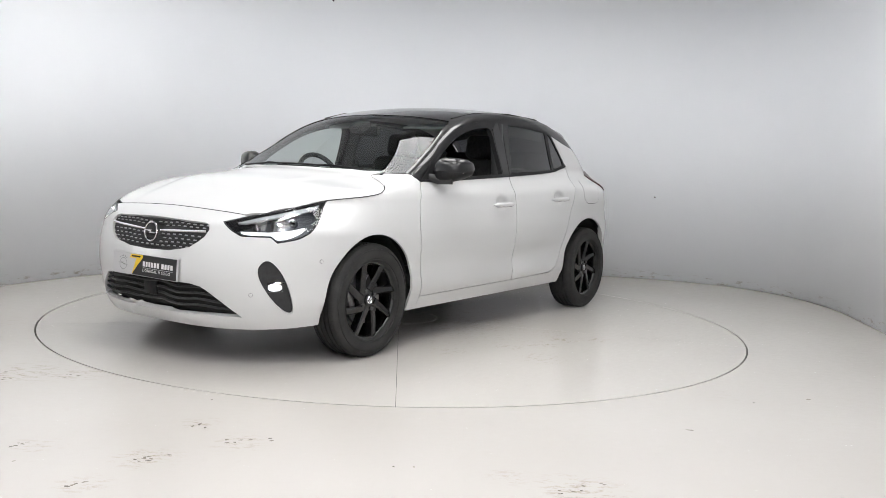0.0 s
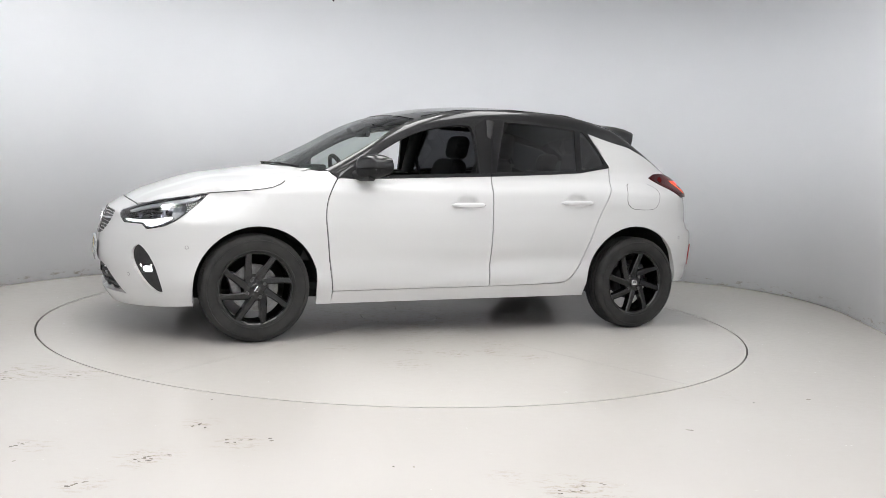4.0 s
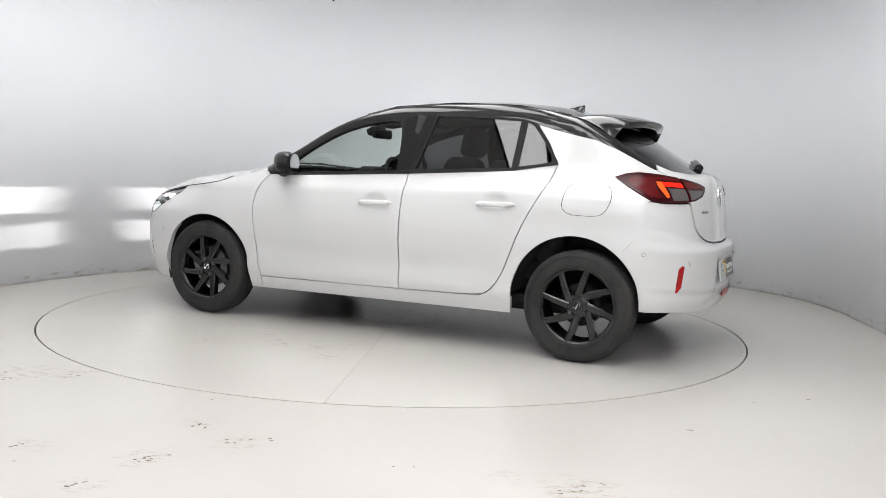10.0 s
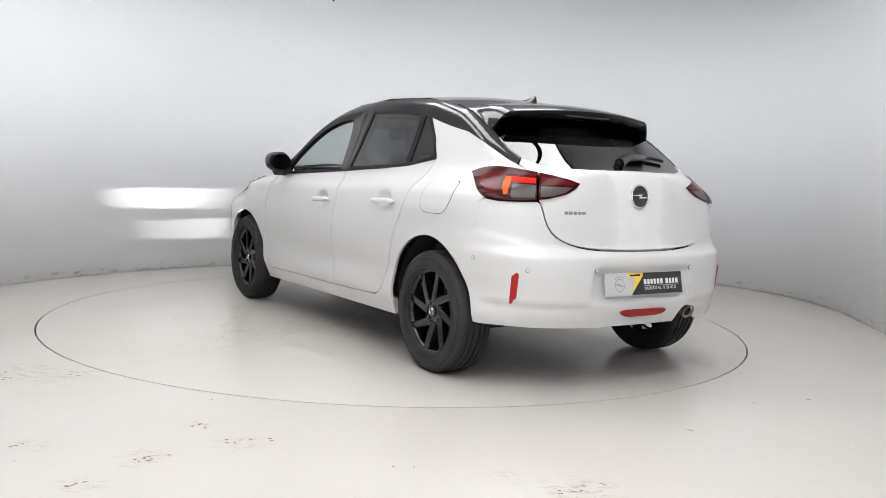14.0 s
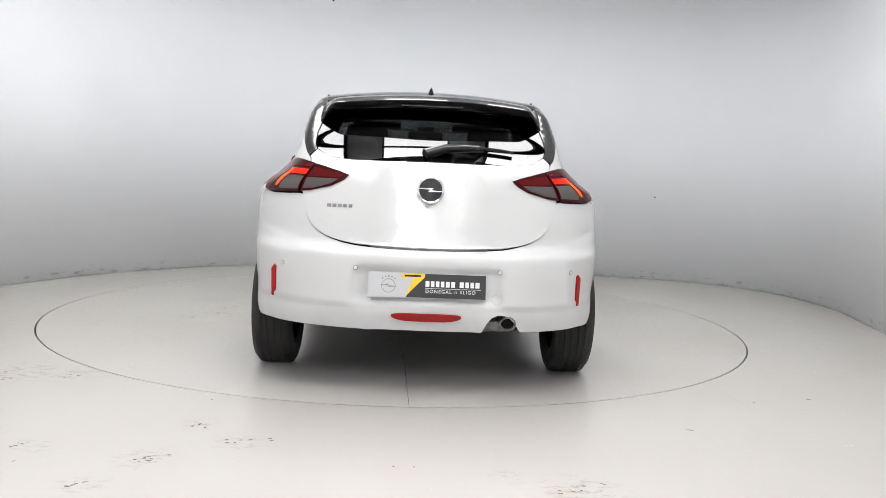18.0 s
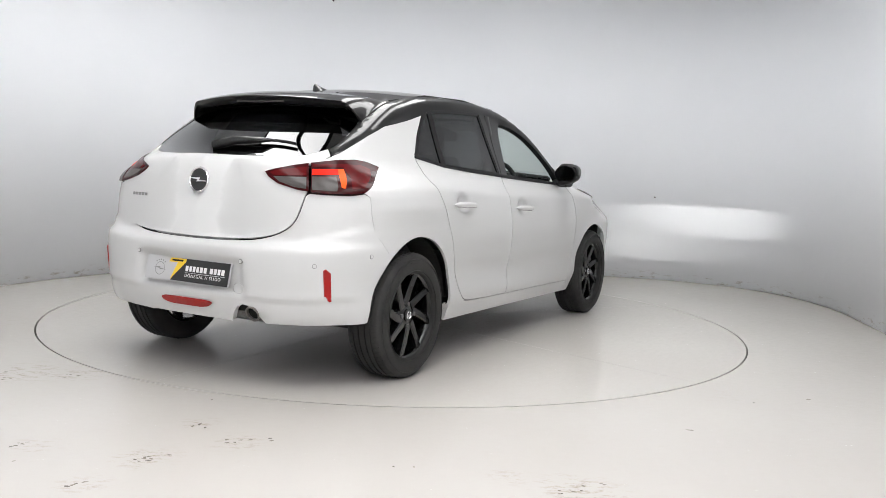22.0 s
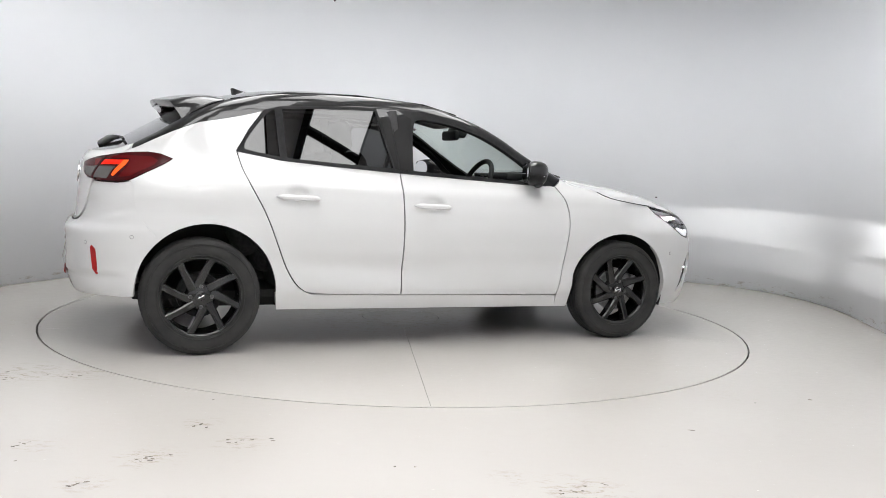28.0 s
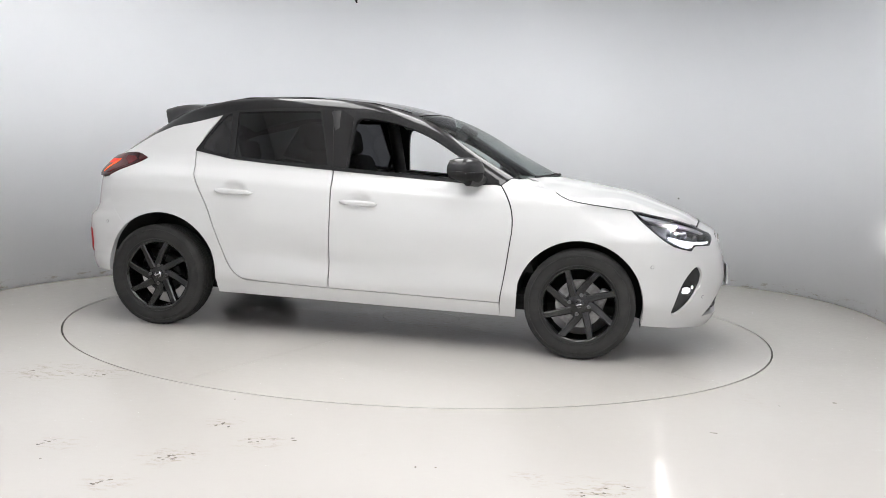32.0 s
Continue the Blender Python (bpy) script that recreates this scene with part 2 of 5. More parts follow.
# ---- the car's outer form, as an implicit solid: x ahead, y to its left, z up, metres ----
def spline1(keys, smooth=0.0):
    """A smooth curve through (position, value) keys, tabulated once."""
    k = np.array(sorted(keys), float)
    xs = np.linspace(k[0, 0], k[-1, 0], 3001)
    h, s = np.diff(k[:, 0]), np.diff(k[:, 1]) / np.diff(k[:, 0])
    m = np.zeros(len(k))
    m[0], m[-1] = s[0], s[-1]
    for i in range(1, len(k) - 1):
        m[i] = 0 if s[i - 1] * s[i] <= 0 else (h[i - 1] + h[i]) / (h[i - 1] / s[i] + h[i] / s[i - 1])
    i = np.clip(np.searchsorted(k[:, 0], xs) - 1, 0, len(k) - 2)
    u = (xs - k[i, 0]) / h[i]
    ys = ((2 * u**3 - 3 * u**2 + 1) * k[i, 1] + (u**3 - 2 * u**2 + u) * h[i] * m[i]
          + (3 * u**2 - 2 * u**3) * k[i + 1, 1] + (u**3 - u**2) * h[i] * m[i + 1])
    if smooth:
        pitch = xs[1] - xs[0]
        n = int(4 * smooth / pitch) + 1
        w = np.exp(-0.5 * (np.arange(-n, n + 1) * pitch / smooth) ** 2)
        ends = np.concatenate([ys[0] - (ys[1] - ys[0]) * np.arange(n, 0, -1), ys, ys[-1] + (ys[-1] - ys[-2]) * np.arange(1, n + 1)])
        ys = np.convolve(ends, w / w.sum(), "valid")
    return lambda q: np.interp(q, xs, ys)


NOSE = spline1([(0.1, 1.93), (0.18, 2.005), (0.24, 2.045), (0.34, 2.060), (0.46, 2.084), (0.58, 2.068), (0.66, 2.040), (0.72, 2.024), (0.78, 1.998), (0.9, 1.84), (1.0, 1.75), (1.5, 1.6)], 0.012)
TAIL = spline1([(0.1, -1.82), (0.24, -1.87), (0.30, -1.91), (0.40, -1.935), (0.52, -1.935), (0.60, -1.932), (0.642, -1.924), (0.656, -1.906), (0.670, -1.883), (0.70, -1.877), (0.78, -1.870), (0.86, -1.862), (0.94, -1.853), (1.0, -1.84), (1.05, -1.81), (1.1, -1.78), (1.5, -1.6)], 0.006)
SIDE = spline1([(0.1, 0.72), (0.18, 0.752), (0.24, 0.780), (0.28, 0.795), (0.32, 0.811), (0.36, 0.817), (0.45, 0.815), (0.55, 0.826), (0.65, 0.831), (0.74, 0.825), (0.82, 0.812), (0.865, 0.802), (0.90, 0.778), (0.95, 0.750), (1.0, 0.734), (1.10, 0.699), (1.20, 0.667), (1.30, 0.637), (1.36, 0.614), (1.5, 0.55)], 0.006)
ROOF = spline1([(2.2, 0.3), (2.10, 0.5685), (2.05, 0.690), (1.96, 0.750), (1.874, 0.800), (1.696, 0.868), (1.514, 0.926), (1.351, 0.952), (1.2, 0.978), (1.12, 0.987), (1.05, 1.012), (0.90, 1.085), (0.773, 1.150), (0.611, 1.243), (0.425, 1.325), (0.237, 1.376), (0.055, 1.411), (-0.125, 1.431), (-0.323, 1.443), (-0.572, 1.445), (-0.904, 1.424), (-1.082, 1.390), (-1.22, 1.357), (-1.32, 1.31), (-1.45, 1.235), (-1.60, 1.145), (-1.72, 1.075), (-1.80, 1.045), (-1.86, 1.02), (-2.0, 0.9)], 0.02)
BOW = spline1([(2.2, 0.22), (2.0, 0.22), (1.8, 0.115), (1.5, 0.18), (1.25, 0.34), (1.1, 0.33), (0.3, 0.31), (0.0, 0.13), (-0.9, 0.0), (-1.2, -0.16), (-1.7, -0.2), (-2.0, -0.2)], 0.04)
CROWN = spline1([(2.2, 0.10), (2.0, 0.10), (1.8, 0.055), (1.5, 0.055), (1.15, 0.10), (0.9, 0.085), (0.3, 0.095), (-0.9, 0.13), (-1.3, 0.12), (-2.0, 0.10)], 0.04)
PINCH = spline1([(2.1, 0.01), (1.3, 0.01), (0.9, 0.005), (0.5, -0.01), (-0.4, -0.01), (-0.8, 0.0), (-1.1, 0.022), (-1.4, 0.058), (-1.6, 0.098), (-2.0, 0.17)], 0.05)


TUCK = 0.1


def half_width(x, z):
    rise = np.interp(-x, [-0.82, 0.19, 1.04, 1.5], [0.0, 0.011, 0.048, 0.05]) * np.clip((z - 0.74) / 0.08, 0, 1) * np.clip((1.04 - z) / 0.10, 0, 1)
    base = SIDE(z - rise)
    up = np.clip((z - 0.88) / 0.18, 0, 1)
    base = base - PINCH(x) * up * up * (3 - 2 * up)
    tuck = np.clip((x - 1.2) / 0.35, 0, 1) * np.clip((z - 0.66) / 0.16, 0, 1)
    base = base - TUCK * tuck * tuck * (3 - 2 * tuck)
    low = np.clip((0.80 - z) / 0.25, 0, 1)
    for cx, gain in ((1.269, 0.002), (-1.269, 0.002)):
        d = np.hypot((x - cx), (z - 0.31))
        base = base + gain * np.exp(-((d - 0.36) / 0.15) ** 2) * low
    # rear haunch under the lamp, and a hollow along the foot of the doors
    base = base + 0.010 * np.exp(-((x + 1.25) / 0.35) ** 2 - ((z - 0.84) / 0.10) ** 2)
    base = base - 0.010 * np.exp(-((x + 0.25) / 0.55) ** 2 - ((z - 0.42 + 0.12 * (x + 0.1)) / 0.07) ** 2)
    u = np.clip((x - 1.383) / (NOSE(z) - 1.383), 0, 1)
    v = np.clip((-1.28 - x) / (-1.28 - TAIL(z)), 0, 1)
    return base * (1 - u**2.5) ** 0.34 * (1 - v**3.2) ** 0.30


def top_height(x, y):
    y2 = np.minimum(y * y, 0.8)
    return ROOF(x + BOW(x) * y2) - CROWN(x) * y2


def solid(x, y, z):
    a, b = np.abs(y) - half_width(x, z), (z - top_height(x, np.abs(y))) * 0.9
    k = 0.04
    h = np.maximum(k - np.abs(a - b), 0) / k
    return np.maximum(a, b) + h * h * k * 0.25


def meet(o, d, reach=2.4, steps=240):
    """Where rays from o along d first meet the form (arrays of shape n, 3)."""
    t = np.linspace(0, reach, steps)
    p = o[:, None] + d[:, None] * t[None, :, None]
    s = solid(p[..., 0], p[..., 1], p[..., 2]) < 0
    first = np.argmax(s, 1)
    first = np.where(s.any(1), np.maximum(first, 1), steps - 1)
    lo, hi = t[first - 1], t[first]
    for _ in range(22):
        mid = (lo + hi) / 2
        q = o + d * mid[:, None]
        ins = solid(q[:, 0], q[:, 1], q[:, 2]) < 0
        hi, lo = np.where(ins, mid, hi), np.where(ins, lo, mid)
    return o + d * hi[:, None]


def normals(p):
    e = 0.005
    g = np.stack([solid(*(p + e * np.eye(3)[i]).T) - solid(*(p - e * np.eye(3)[i]).T) for i in range(3)], 1)
    return g / np.maximum(np.linalg.norm(g, axis=1, keepdims=True), 1e-9)


FRONT_AXIS, REAR_AXIS = 1.2, -1.1


def on_form(kind, uv, side=1):
    """Points of the form from a flat outline. side: (x, z); front, rear: (degrees about an upright axis, z); top: (x, y)."""
    uv = np.asarray(uv, float)
    u, v = uv[:, 0], uv[:, 1]
    n, one = len(u), np.ones(len(u))
    if kind == "side":
        return meet(np.stack([u, 1.2 * side * one, v], 1), np.tile([0, -side, 0.0], (n, 1)), 1.2)
    if kind == "top":
        return meet(np.stack([u, v, 1.7 * one], 1), np.tile([0, 0, -1.0], (n, 1)), 1.5)
    a = np.radians(u)
    sg, ax = (1, FRONT_AXIS) if kind == "front" else (-1, REAR_AXIS)
    w = np.stack([sg * np.cos(a), np.sin(a), 0 * a], 1)
    return meet(np.array([ax, 0, 0]) + w * 1.5 + np.stack([0 * v, 0 * v, v], 1), -w, 1.5)


# ---- panels cut from that form ----
from mathutils.geometry import delaunay_2d_cdt


def dense(poly, step):
    out = []
    for a, b in zip(poly, poly[1:] + poly[:1]):
        a, b = np.array(a, float), np.array(b, float)
        n = max(1, int(np.ceil(np.linalg.norm(b - a) / step)))
        out += [tuple(a + (b - a) * i / n) for i in range(n)]
    return out


def rounded(poly, sharp=(), times=2):
    """Softens the corners of a closed outline by cutting them, but for those whose index is in sharp."""
    pts = [(p, i in sharp) for i, p in enumerate(poly)]
    for _ in range(times):
        res = []
        n = len(pts)
        for i, (p, keep) in enumerate(pts):
            if keep:
                res.append((p, True))
                continue
            a, b = pts[i - 1][0], pts[(i + 1) % n][0]
            res.append(((p[0] * 0.75 + a[0] * 0.25, p[1] * 0.75 + a[1] * 0.25), False))
            res.append(((p[0] * 0.75 + b[0] * 0.25, p[1] * 0.75 + b[1] * 0.25), False))
        pts = res
    return [p for p, _ in pts]


def within(q, poly):
    x, y = q[:, 0], q[:, 1]
    c = np.zeros(len(q), bool)
    p = np.array(poly)
    for (x0, y0), (x1, y1) in zip(p, np.roll(p, -1, 0)):
        if y0 != y1:
            c ^= ((y0 > y) != (y1 > y)) & (x < (x1 - x0) * (y - y0) / (y1 - y0) + x0)
    return c


def arc(cx, cz, r, a0, a1, n=16):
    return [(cx + r * math.cos(radians(a0 + (a1 - a0) * i / n)), cz + r * math.sin(radians(a0 + (a1 - a0) * i / n))) for i in range(n + 1)]


def fill(poly, holes, step, scale):
    """Triangles that fill an outline: its points, the triangles, the outline edges."""
    sc = np.array(scale, float)
    loops = [dense([tuple(np.array(p) * sc) for p in l], step) for l in [poly, *holes]]
    pts, edges = [], []
    for l in loops:
        o = len(pts)
        pts += l
        edges += [(o + i, o + (i + 1) % len(l)) for i in range(len(l))]
    q = np.array(loops[0])
    gx, gy = np.meshgrid(np.arange(q[:, 0].min(), q[:, 0].max(), step), np.arange(q[:, 1].min(), q[:, 1].max(), step))
    gx = gx + (np.arange(gx.shape[0]) % 2)[:, None] * step / 2
    g = np.stack([gx.ravel(), gy.ravel()], 1)
    keep = within(g, loops[0])
    for l in loops[1:]:
        keep &= ~within(g, l)
    b = np.array(pts)
    g = g[keep]
    if len(g):
        near = np.min((g[:, None, 0] - b[None, :, 0]) ** 2 + (g[:, None, 1] - b[None, :, 1]) ** 2, 1)
        g = g[near > (step * 0.5) ** 2]
    vs, es, fs, *_ = delaunay_2d_cdt([Vector(p) for p in pts + [tuple(x) for x in g]], edges, [], 0, 1e-7)
    v = np.array([tuple(p) for p in vs])
    f = np.array([t for t in fs if len(t) == 3])
    c = v[f].mean(1)
    ok = within(c, loops[0])
    for l in loops[1:]:
        ok &= ~within(c, l)
    f = f[ok]
    count = {}
    for t in f:
        for a, bb in ((t[0], t[1]), (t[1], t[2]), (t[2], t[0])):
            count.setdefault((min(a, bb), max(a, bb)), []).append((a, bb))
    rim = [e[0] for e in count.values() if len(e) == 1]
    return v / sc, f, rim


def roof_angle(xz, side=1):
    """Turns outline points (x, z) of the car's side into (x, degrees about a lengthwise axis)."""
    p = on_form("side", xz, 1)
    return [(float(a[0]), side * math.degrees(math.atan2(a[1], a[2] - 0.85))) for a in p]


def over_roof(uv):
    uv = np.asarray(uv, float)
    a = np.radians(uv[:, 1])
    w = np.stack([0 * a, np.sin(a), np.cos(a)], 1)
    return meet(np.stack([uv[:, 0], 0 * a, 0 * a + 0.85], 1) + w * 1.1, -w, 1.1)


def skin(name, kind, poly, material, parent, label="", holes=(), step=0.03, lift=0.0, thick=0.014, side=1, warp=None, even=False):
    """One body panel: an outline laid on the form, with a turned-in edge."""
    scale = {"side": (1, 1), "top": (1, 1), "roof": (1, 0.011), "front": (0.0145, 1), "rear": (0.0145, 1)}[kind]
    if side < 0:
        flip = (lambda l: [(u, -v) for u, v in l]) if kind in ("top", "roof") else (lambda l: [(-u, v) for u, v in l]) if kind in ("front", "rear") else (lambda l: list(l))
        poly, holes = flip(poly), [flip(h) for h in holes]
    uv, f, rim = fill(list(poly), [list(h) for h in holes], step, scale)
    p = over_roof(uv) if kind == "roof" else on_form(kind, uv, side)
    n = normals(p)
    if warp is not None:
        p = p + n * warp(p)[:, None]
    p = p + n * lift
    t = p[f]
    flipped = (np.cross(t[:, 1] - t[:, 0], t[:, 2] - t[:, 0]) * n[f[:, 0]]).sum(1) < 0
    f[flipped] = f[flipped][:, ::-1]
    if warp is not None:
        fn = np.cross(p[f][:, 1] - p[f][:, 0], p[f][:, 2] - p[f][:, 0])
        acc = np.zeros_like(p)
        for i in range(3):
            np.add.at(acc, f[:, i], fn)
        n = acc / np.maximum(np.linalg.norm(acc, axis=1, keepdims=True), 1e-12)
    if even:
        # pressed glass curves evenly: its normals follow a smooth fit
        c = uv - uv.mean(0)
        c = c / np.abs(c).max(0)
        basis = np.stack([c[:, 0] ** i * c[:, 1] ** j for i, j in ((0, 0), (1, 0), (0, 1), (1, 1), (2, 0), (0, 2))][:6 if kind == "top" else 3], 1)
        n = basis @ np.linalg.lstsq(basis, n, rcond=None)[0]
        n = n / np.linalg.norm(n, axis=1, keepdims=True)
    verts, norm, faces = [p], [n], [tuple(x) for x in f]
    if thick:
        own = {(a, b) for x in faces for a, b in ((x[0], x[1]), (x[1], x[2]), (x[2], x[0]))}
        r = np.array([e if e in own else e[::-1] for e in rim])
        a, b = p[r[:, 0]], p[r[:, 1]]
        an, bn = n[r[:, 0]], n[r[:, 1]]
        o = np.cross(b - a, an)
        o = o / np.maximum(np.linalg.norm(o, axis=1, keepdims=True), 1e-9)
        i, m = len(p), len(r)
        verts += [a, b, b - bn * thick, a - an * thick]
        norm += [o] * 4
        faces += [(i + k + m, i + k, i + k + 3 * m, i + k + 2 * m) for k in range(m)]
    v, nn = np.concatenate(verts), np.concatenate(norm)
    me = mesh_of(name, v, faces, material, True)
    me.normals_split_custom_set_from_vertices([tuple(map(float, q)) for q in nn])
    return part(name, me, None, parent, label)
# ---- the studio ----
def curve_points(keys, n=10):
    out, k = [], [np.array(p, float) for p in keys]
    for i in range(len(k) - 1):
        a, b, c, d = k[max(i - 1, 0)], k[i], k[i + 1], k[min(i + 2, len(k) - 1)]
        for s in range(n):
            t = s / n
            out.append(0.5 * (2 * b + (c - a) * t + (2 * a - 5 * b + 4 * c - d) * t * t + (3 * b - a - 3 * c + d) * t**3))
    return out + [k[-1]]


ROOM_H = 3.4
WALL_FOOT = [(-3.25, -7.6), (-3.25, -4.0), (-3.24, -1.6), (-3.18, -0.3), (-2.99, 0.74), (-2.62, 1.5), (-2.30, 1.92), (-1.78, 2.43), (-1.0, 2.80), (0, 2.95), (1.0, 2.93),
             (1.6, 2.85), (2.2, 2.76), (2.76, 2.58), (3.2, 2.24), (3.47, 1.73), (3.54, 1.03), (3.42, 0.2), (3.3, -0.6), (3.25, -2.0), (3.25, -4.0), (3.25, -7.6)]
foot = curve_points(WALL_FOOT)


def ring_wall(pts, z0, z1, thick):
    n = len(pts)
    v, f = [], []
    for i, p in enumerate(pts):
        t = pts[min(i + 1, n - 1)] - pts[max(i - 1, 0)]
        o = np.array([-t[1], t[0]]) / np.linalg.norm(t) * thick
        q = p + o
        v += [(p[0], p[1], z0), (p[0], p[1], z1), (q[0], q[1], z1), (q[0], q[1], z0)]
    for i in range(n - 1):
        for k in range(4):
            f.append((4 * i + k, 4 * i + (k + 1) % 4, 4 * i + 4 + (k + 1) % 4, 4 * i + 4 + k))
    return mesh_of("wall", v, f, None, True)


me = ring_wall(foot, 0.0, ROOM_H, 0.12)
me.materials.append(WALL)
for pl in me.polygons:
    pl.use_smooth = abs(pl.normal.z) < 0.5
tagged(new("wall_curved", me), "white painted seamless curved studio wall", "wall", kind="structure")
bm = block((6.74, 0.12, ROOM_H), (0, -7.66, ROOM_H / 2))
tagged(part("wall_back", bm, WALL, None), "plain white studio wall", "wall", kind="structure")

TABLE_R = 2.247


def annulus_floor():
    v, f, n = [], [], 160
    for i in range(n):
        a = 2 * math.pi * i / n
        c, s = math.cos(a), math.sin(a)
        k = 9.0 / max(abs(c), abs(s))
        v += [((TABLE_R + 0.005) * c, (TABLE_R + 0.005) * s, 0), (k * c, k * s, 0), ((TABLE_R + 0.005) * c, (TABLE_R + 0.005) * s, -0.06)]
    for i in range(n):
        j = (i + 1) % n
        f += [(3 * i, 3 * i + 1, 3 * j + 1, 3 * j), (3 * i, 3 * j, 3 * j + 2, 3 * i + 2)]
    return mesh_of("floor", v, f, FLOOR)


tagged(new("floor", annulus_floor()), "off-white painted studio floor with scuffs", "floor", kind="structure")
pit = lathe([(0.001, -0.055), (TABLE_R + 0.0045, -0.055)], 96)
tagged(part("floor_pit", pit, GAP, None), "dark pit under the turntable", "floor", kind="structure")

turntable = thing("turntable", "off-white round car turntable set flush in the floor", "turntable")
PLATFORM_SEAMS = [38 + 72 * k for k in range(5)]


def platform_piece(a0, a1):
    """One sector of the platform, from the centre cover to the rim."""
    n, v = 32, []
    for r in (0.262, TABLE_R - 0.005):
        g = math.degrees(0.0009 / r)
        for k in range(n + 1):
            a = radians(a0 + g + (a1 - a0 - 2 * g) * k / n)
            v.append((r * math.cos(a), r * math.sin(a)))
    m = n + 1
    verts = [(x, y, 0) for x, y in v] + [(x, y, -0.05) for x, y in v]
    f = [(k, m + k, m + k + 1, k + 1) for k in range(n)]
    loop = list(range(m)) + list(range(2 * m - 1, m - 1, -1))
    f += [(loop[k], loop[(k + 1) % len(loop)], loop[(k + 1) % len(loop)] + 2 * m, loop[k] + 2 * m) for k in range(len(loop))]
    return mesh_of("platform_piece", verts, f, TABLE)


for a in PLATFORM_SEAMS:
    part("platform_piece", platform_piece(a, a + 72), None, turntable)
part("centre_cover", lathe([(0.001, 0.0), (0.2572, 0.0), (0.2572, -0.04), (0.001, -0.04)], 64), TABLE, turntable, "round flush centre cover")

ce = block((7.0, 11.0, 0.1), (0, -2.3, ROOM_H + 0.05))
tagged(part("ceiling", ce, CEILING, None), "white studio ceiling", "ceiling", kind="structure")


def light_box(x, y, w, l):
    ob = thing("light_box", "large square white light box on the studio ceiling", "light", pose(x, y, ROOM_H - 0.12), group="ceiling light boxes")
    part("frame", merge(block((w + 0.04, 0.02, 0.12), (0, l / 2 + 0.01, 0.06)), block((w + 0.04, 0.02, 0.12), (0, -l / 2 - 0.01, 0.06)),
                        block((0.02, l, 0.12), (w / 2 + 0.01, 0, 0.06)), block((0.02, l, 0.12), (-w / 2 - 0.01, 0, 0.06))), SATIN, ob)
    part("diffuser", block((w, l, 0.01), (0, 0, 0.02)), LIGHT, ob)
    return ob


# rows of boxes in pairs, with open ceiling between the rows
for bx in (-1.25, 0.0, 1.25):
    for by in (-5.7, -2.7, 0.3):
        light_box(bx, by - 1.2, 0.75, 1.15)
        light_box(bx, by, 0.75, 1.15)


# a dark joint along the foot of the wall, a few marks on it, and a hanging hook
jp = [np.array(p) for p in foot[30:-40]]
jv, jf = [], []
for k, q in enumerate(jp):
    t = jp[min(k + 1, len(jp) - 1)] - jp[max(k - 1, 0)]
    o = np.array([t[1], -t[0]]) / np.linalg.norm(t)
    w = 0.004 + 0.004 * noise.noise((q[0] * 6, q[1] * 6, 0)) + 0.002
    jv += [(q[0] + o[0] * 0.001, q[1] + o[1] * 0.001, 0.0015), (q[0] + o[0] * max(w, 0.002), q[1] + o[1] * max(w, 0.002), 0.0015)]
    if k:
        jf.append((2 * k - 2, 2 * k, 2 * k + 1, 2 * k - 1))
JOINT = mottle(shader("dirty_joint", (0.2, 0.17, 0.14), 0.9), (0.12, 0.10, 0.08), (0.5, 0.46, 0.42), 3.0)
tagged(new("wall_joint", mesh_of("wall_joint", jv, jf, JOINT)), "dirty open joint between wall and floor", "trim", kind="structure")
hook = thing("ceiling_hook", "black hook hanging from a ceiling cable", "hook")
part("cable", tube([(-0.70, 1.93, ROOM_H), (-0.70, 1.93, 2.57)], 0.004), SATIN, hook)
part("hook_tip", tube([(-0.715, 1.93, 2.57), (-0.70, 1.93, 2.51), (-0.683, 1.93, 2.465), (-0.670, 1.93, 2.425)], [0.012, 0.016, 0.016, 0.006], 8), SATIN, hook)


def wall_mark(x, y, z, r):
    """A small dark chip in the wall's paint."""
    near = min(foot, key=lambda q: (q[0] - x) ** 2 + (q[1] - y) ** 2)
    k = [i for i, q in enumerate(foot) if q is near][0]
    t = foot[k + 1] - foot[k - 1]
    n = np.array([t[1], -t[0]]) / np.linalg.norm(t)
    bm = lathe([(0.0005, 0.0015), (r * 0.8, 0.0012), (r, -0.002)], 9)
    m = Vector((n[0], n[1], 0)).to_track_quat("Z", "Y").to_matrix().to_4x4()
    bmesh.ops.transform(bm, matrix=Matrix.Translation((near[0] + n[0] * 0.0005, near[1] + n[1] * 0.0005, z)) @ m, verts=bm.verts)
    tagged(part("wall_mark", bm, GAP, None), "small dark chip in the wall paint", "wall mark", kind="structure")


wall_mark(2.50, 2.68, 0.815, 0.009)


def floor_chip(x, y, w, l, turn):
    """A small dark pit where the floor paint has come off."""
    bm = bmesh.new()
    ring = [bm.verts.new((w * math.cos(a) * (1 + 0.3 * math.sin(3 * a + turn)), l * math.sin(a), 0.0012)) for a in np.linspace(0, 2 * math.pi, 9, endpoint=False)]
    top = bm.verts.new((0, 0, 0.0018))
    for a, b in zip(ring, ring[1:] + ring[:1]):
        bm.faces.new((a, b, top))
    bmesh.ops.transform(bm, matrix=pose(x, y, 0, 0, 0, turn), verts=bm.verts)
    tagged(part("floor_chip", bm, CHIP, None), "small dark chip in the floor paint", "floor mark", kind="structure")


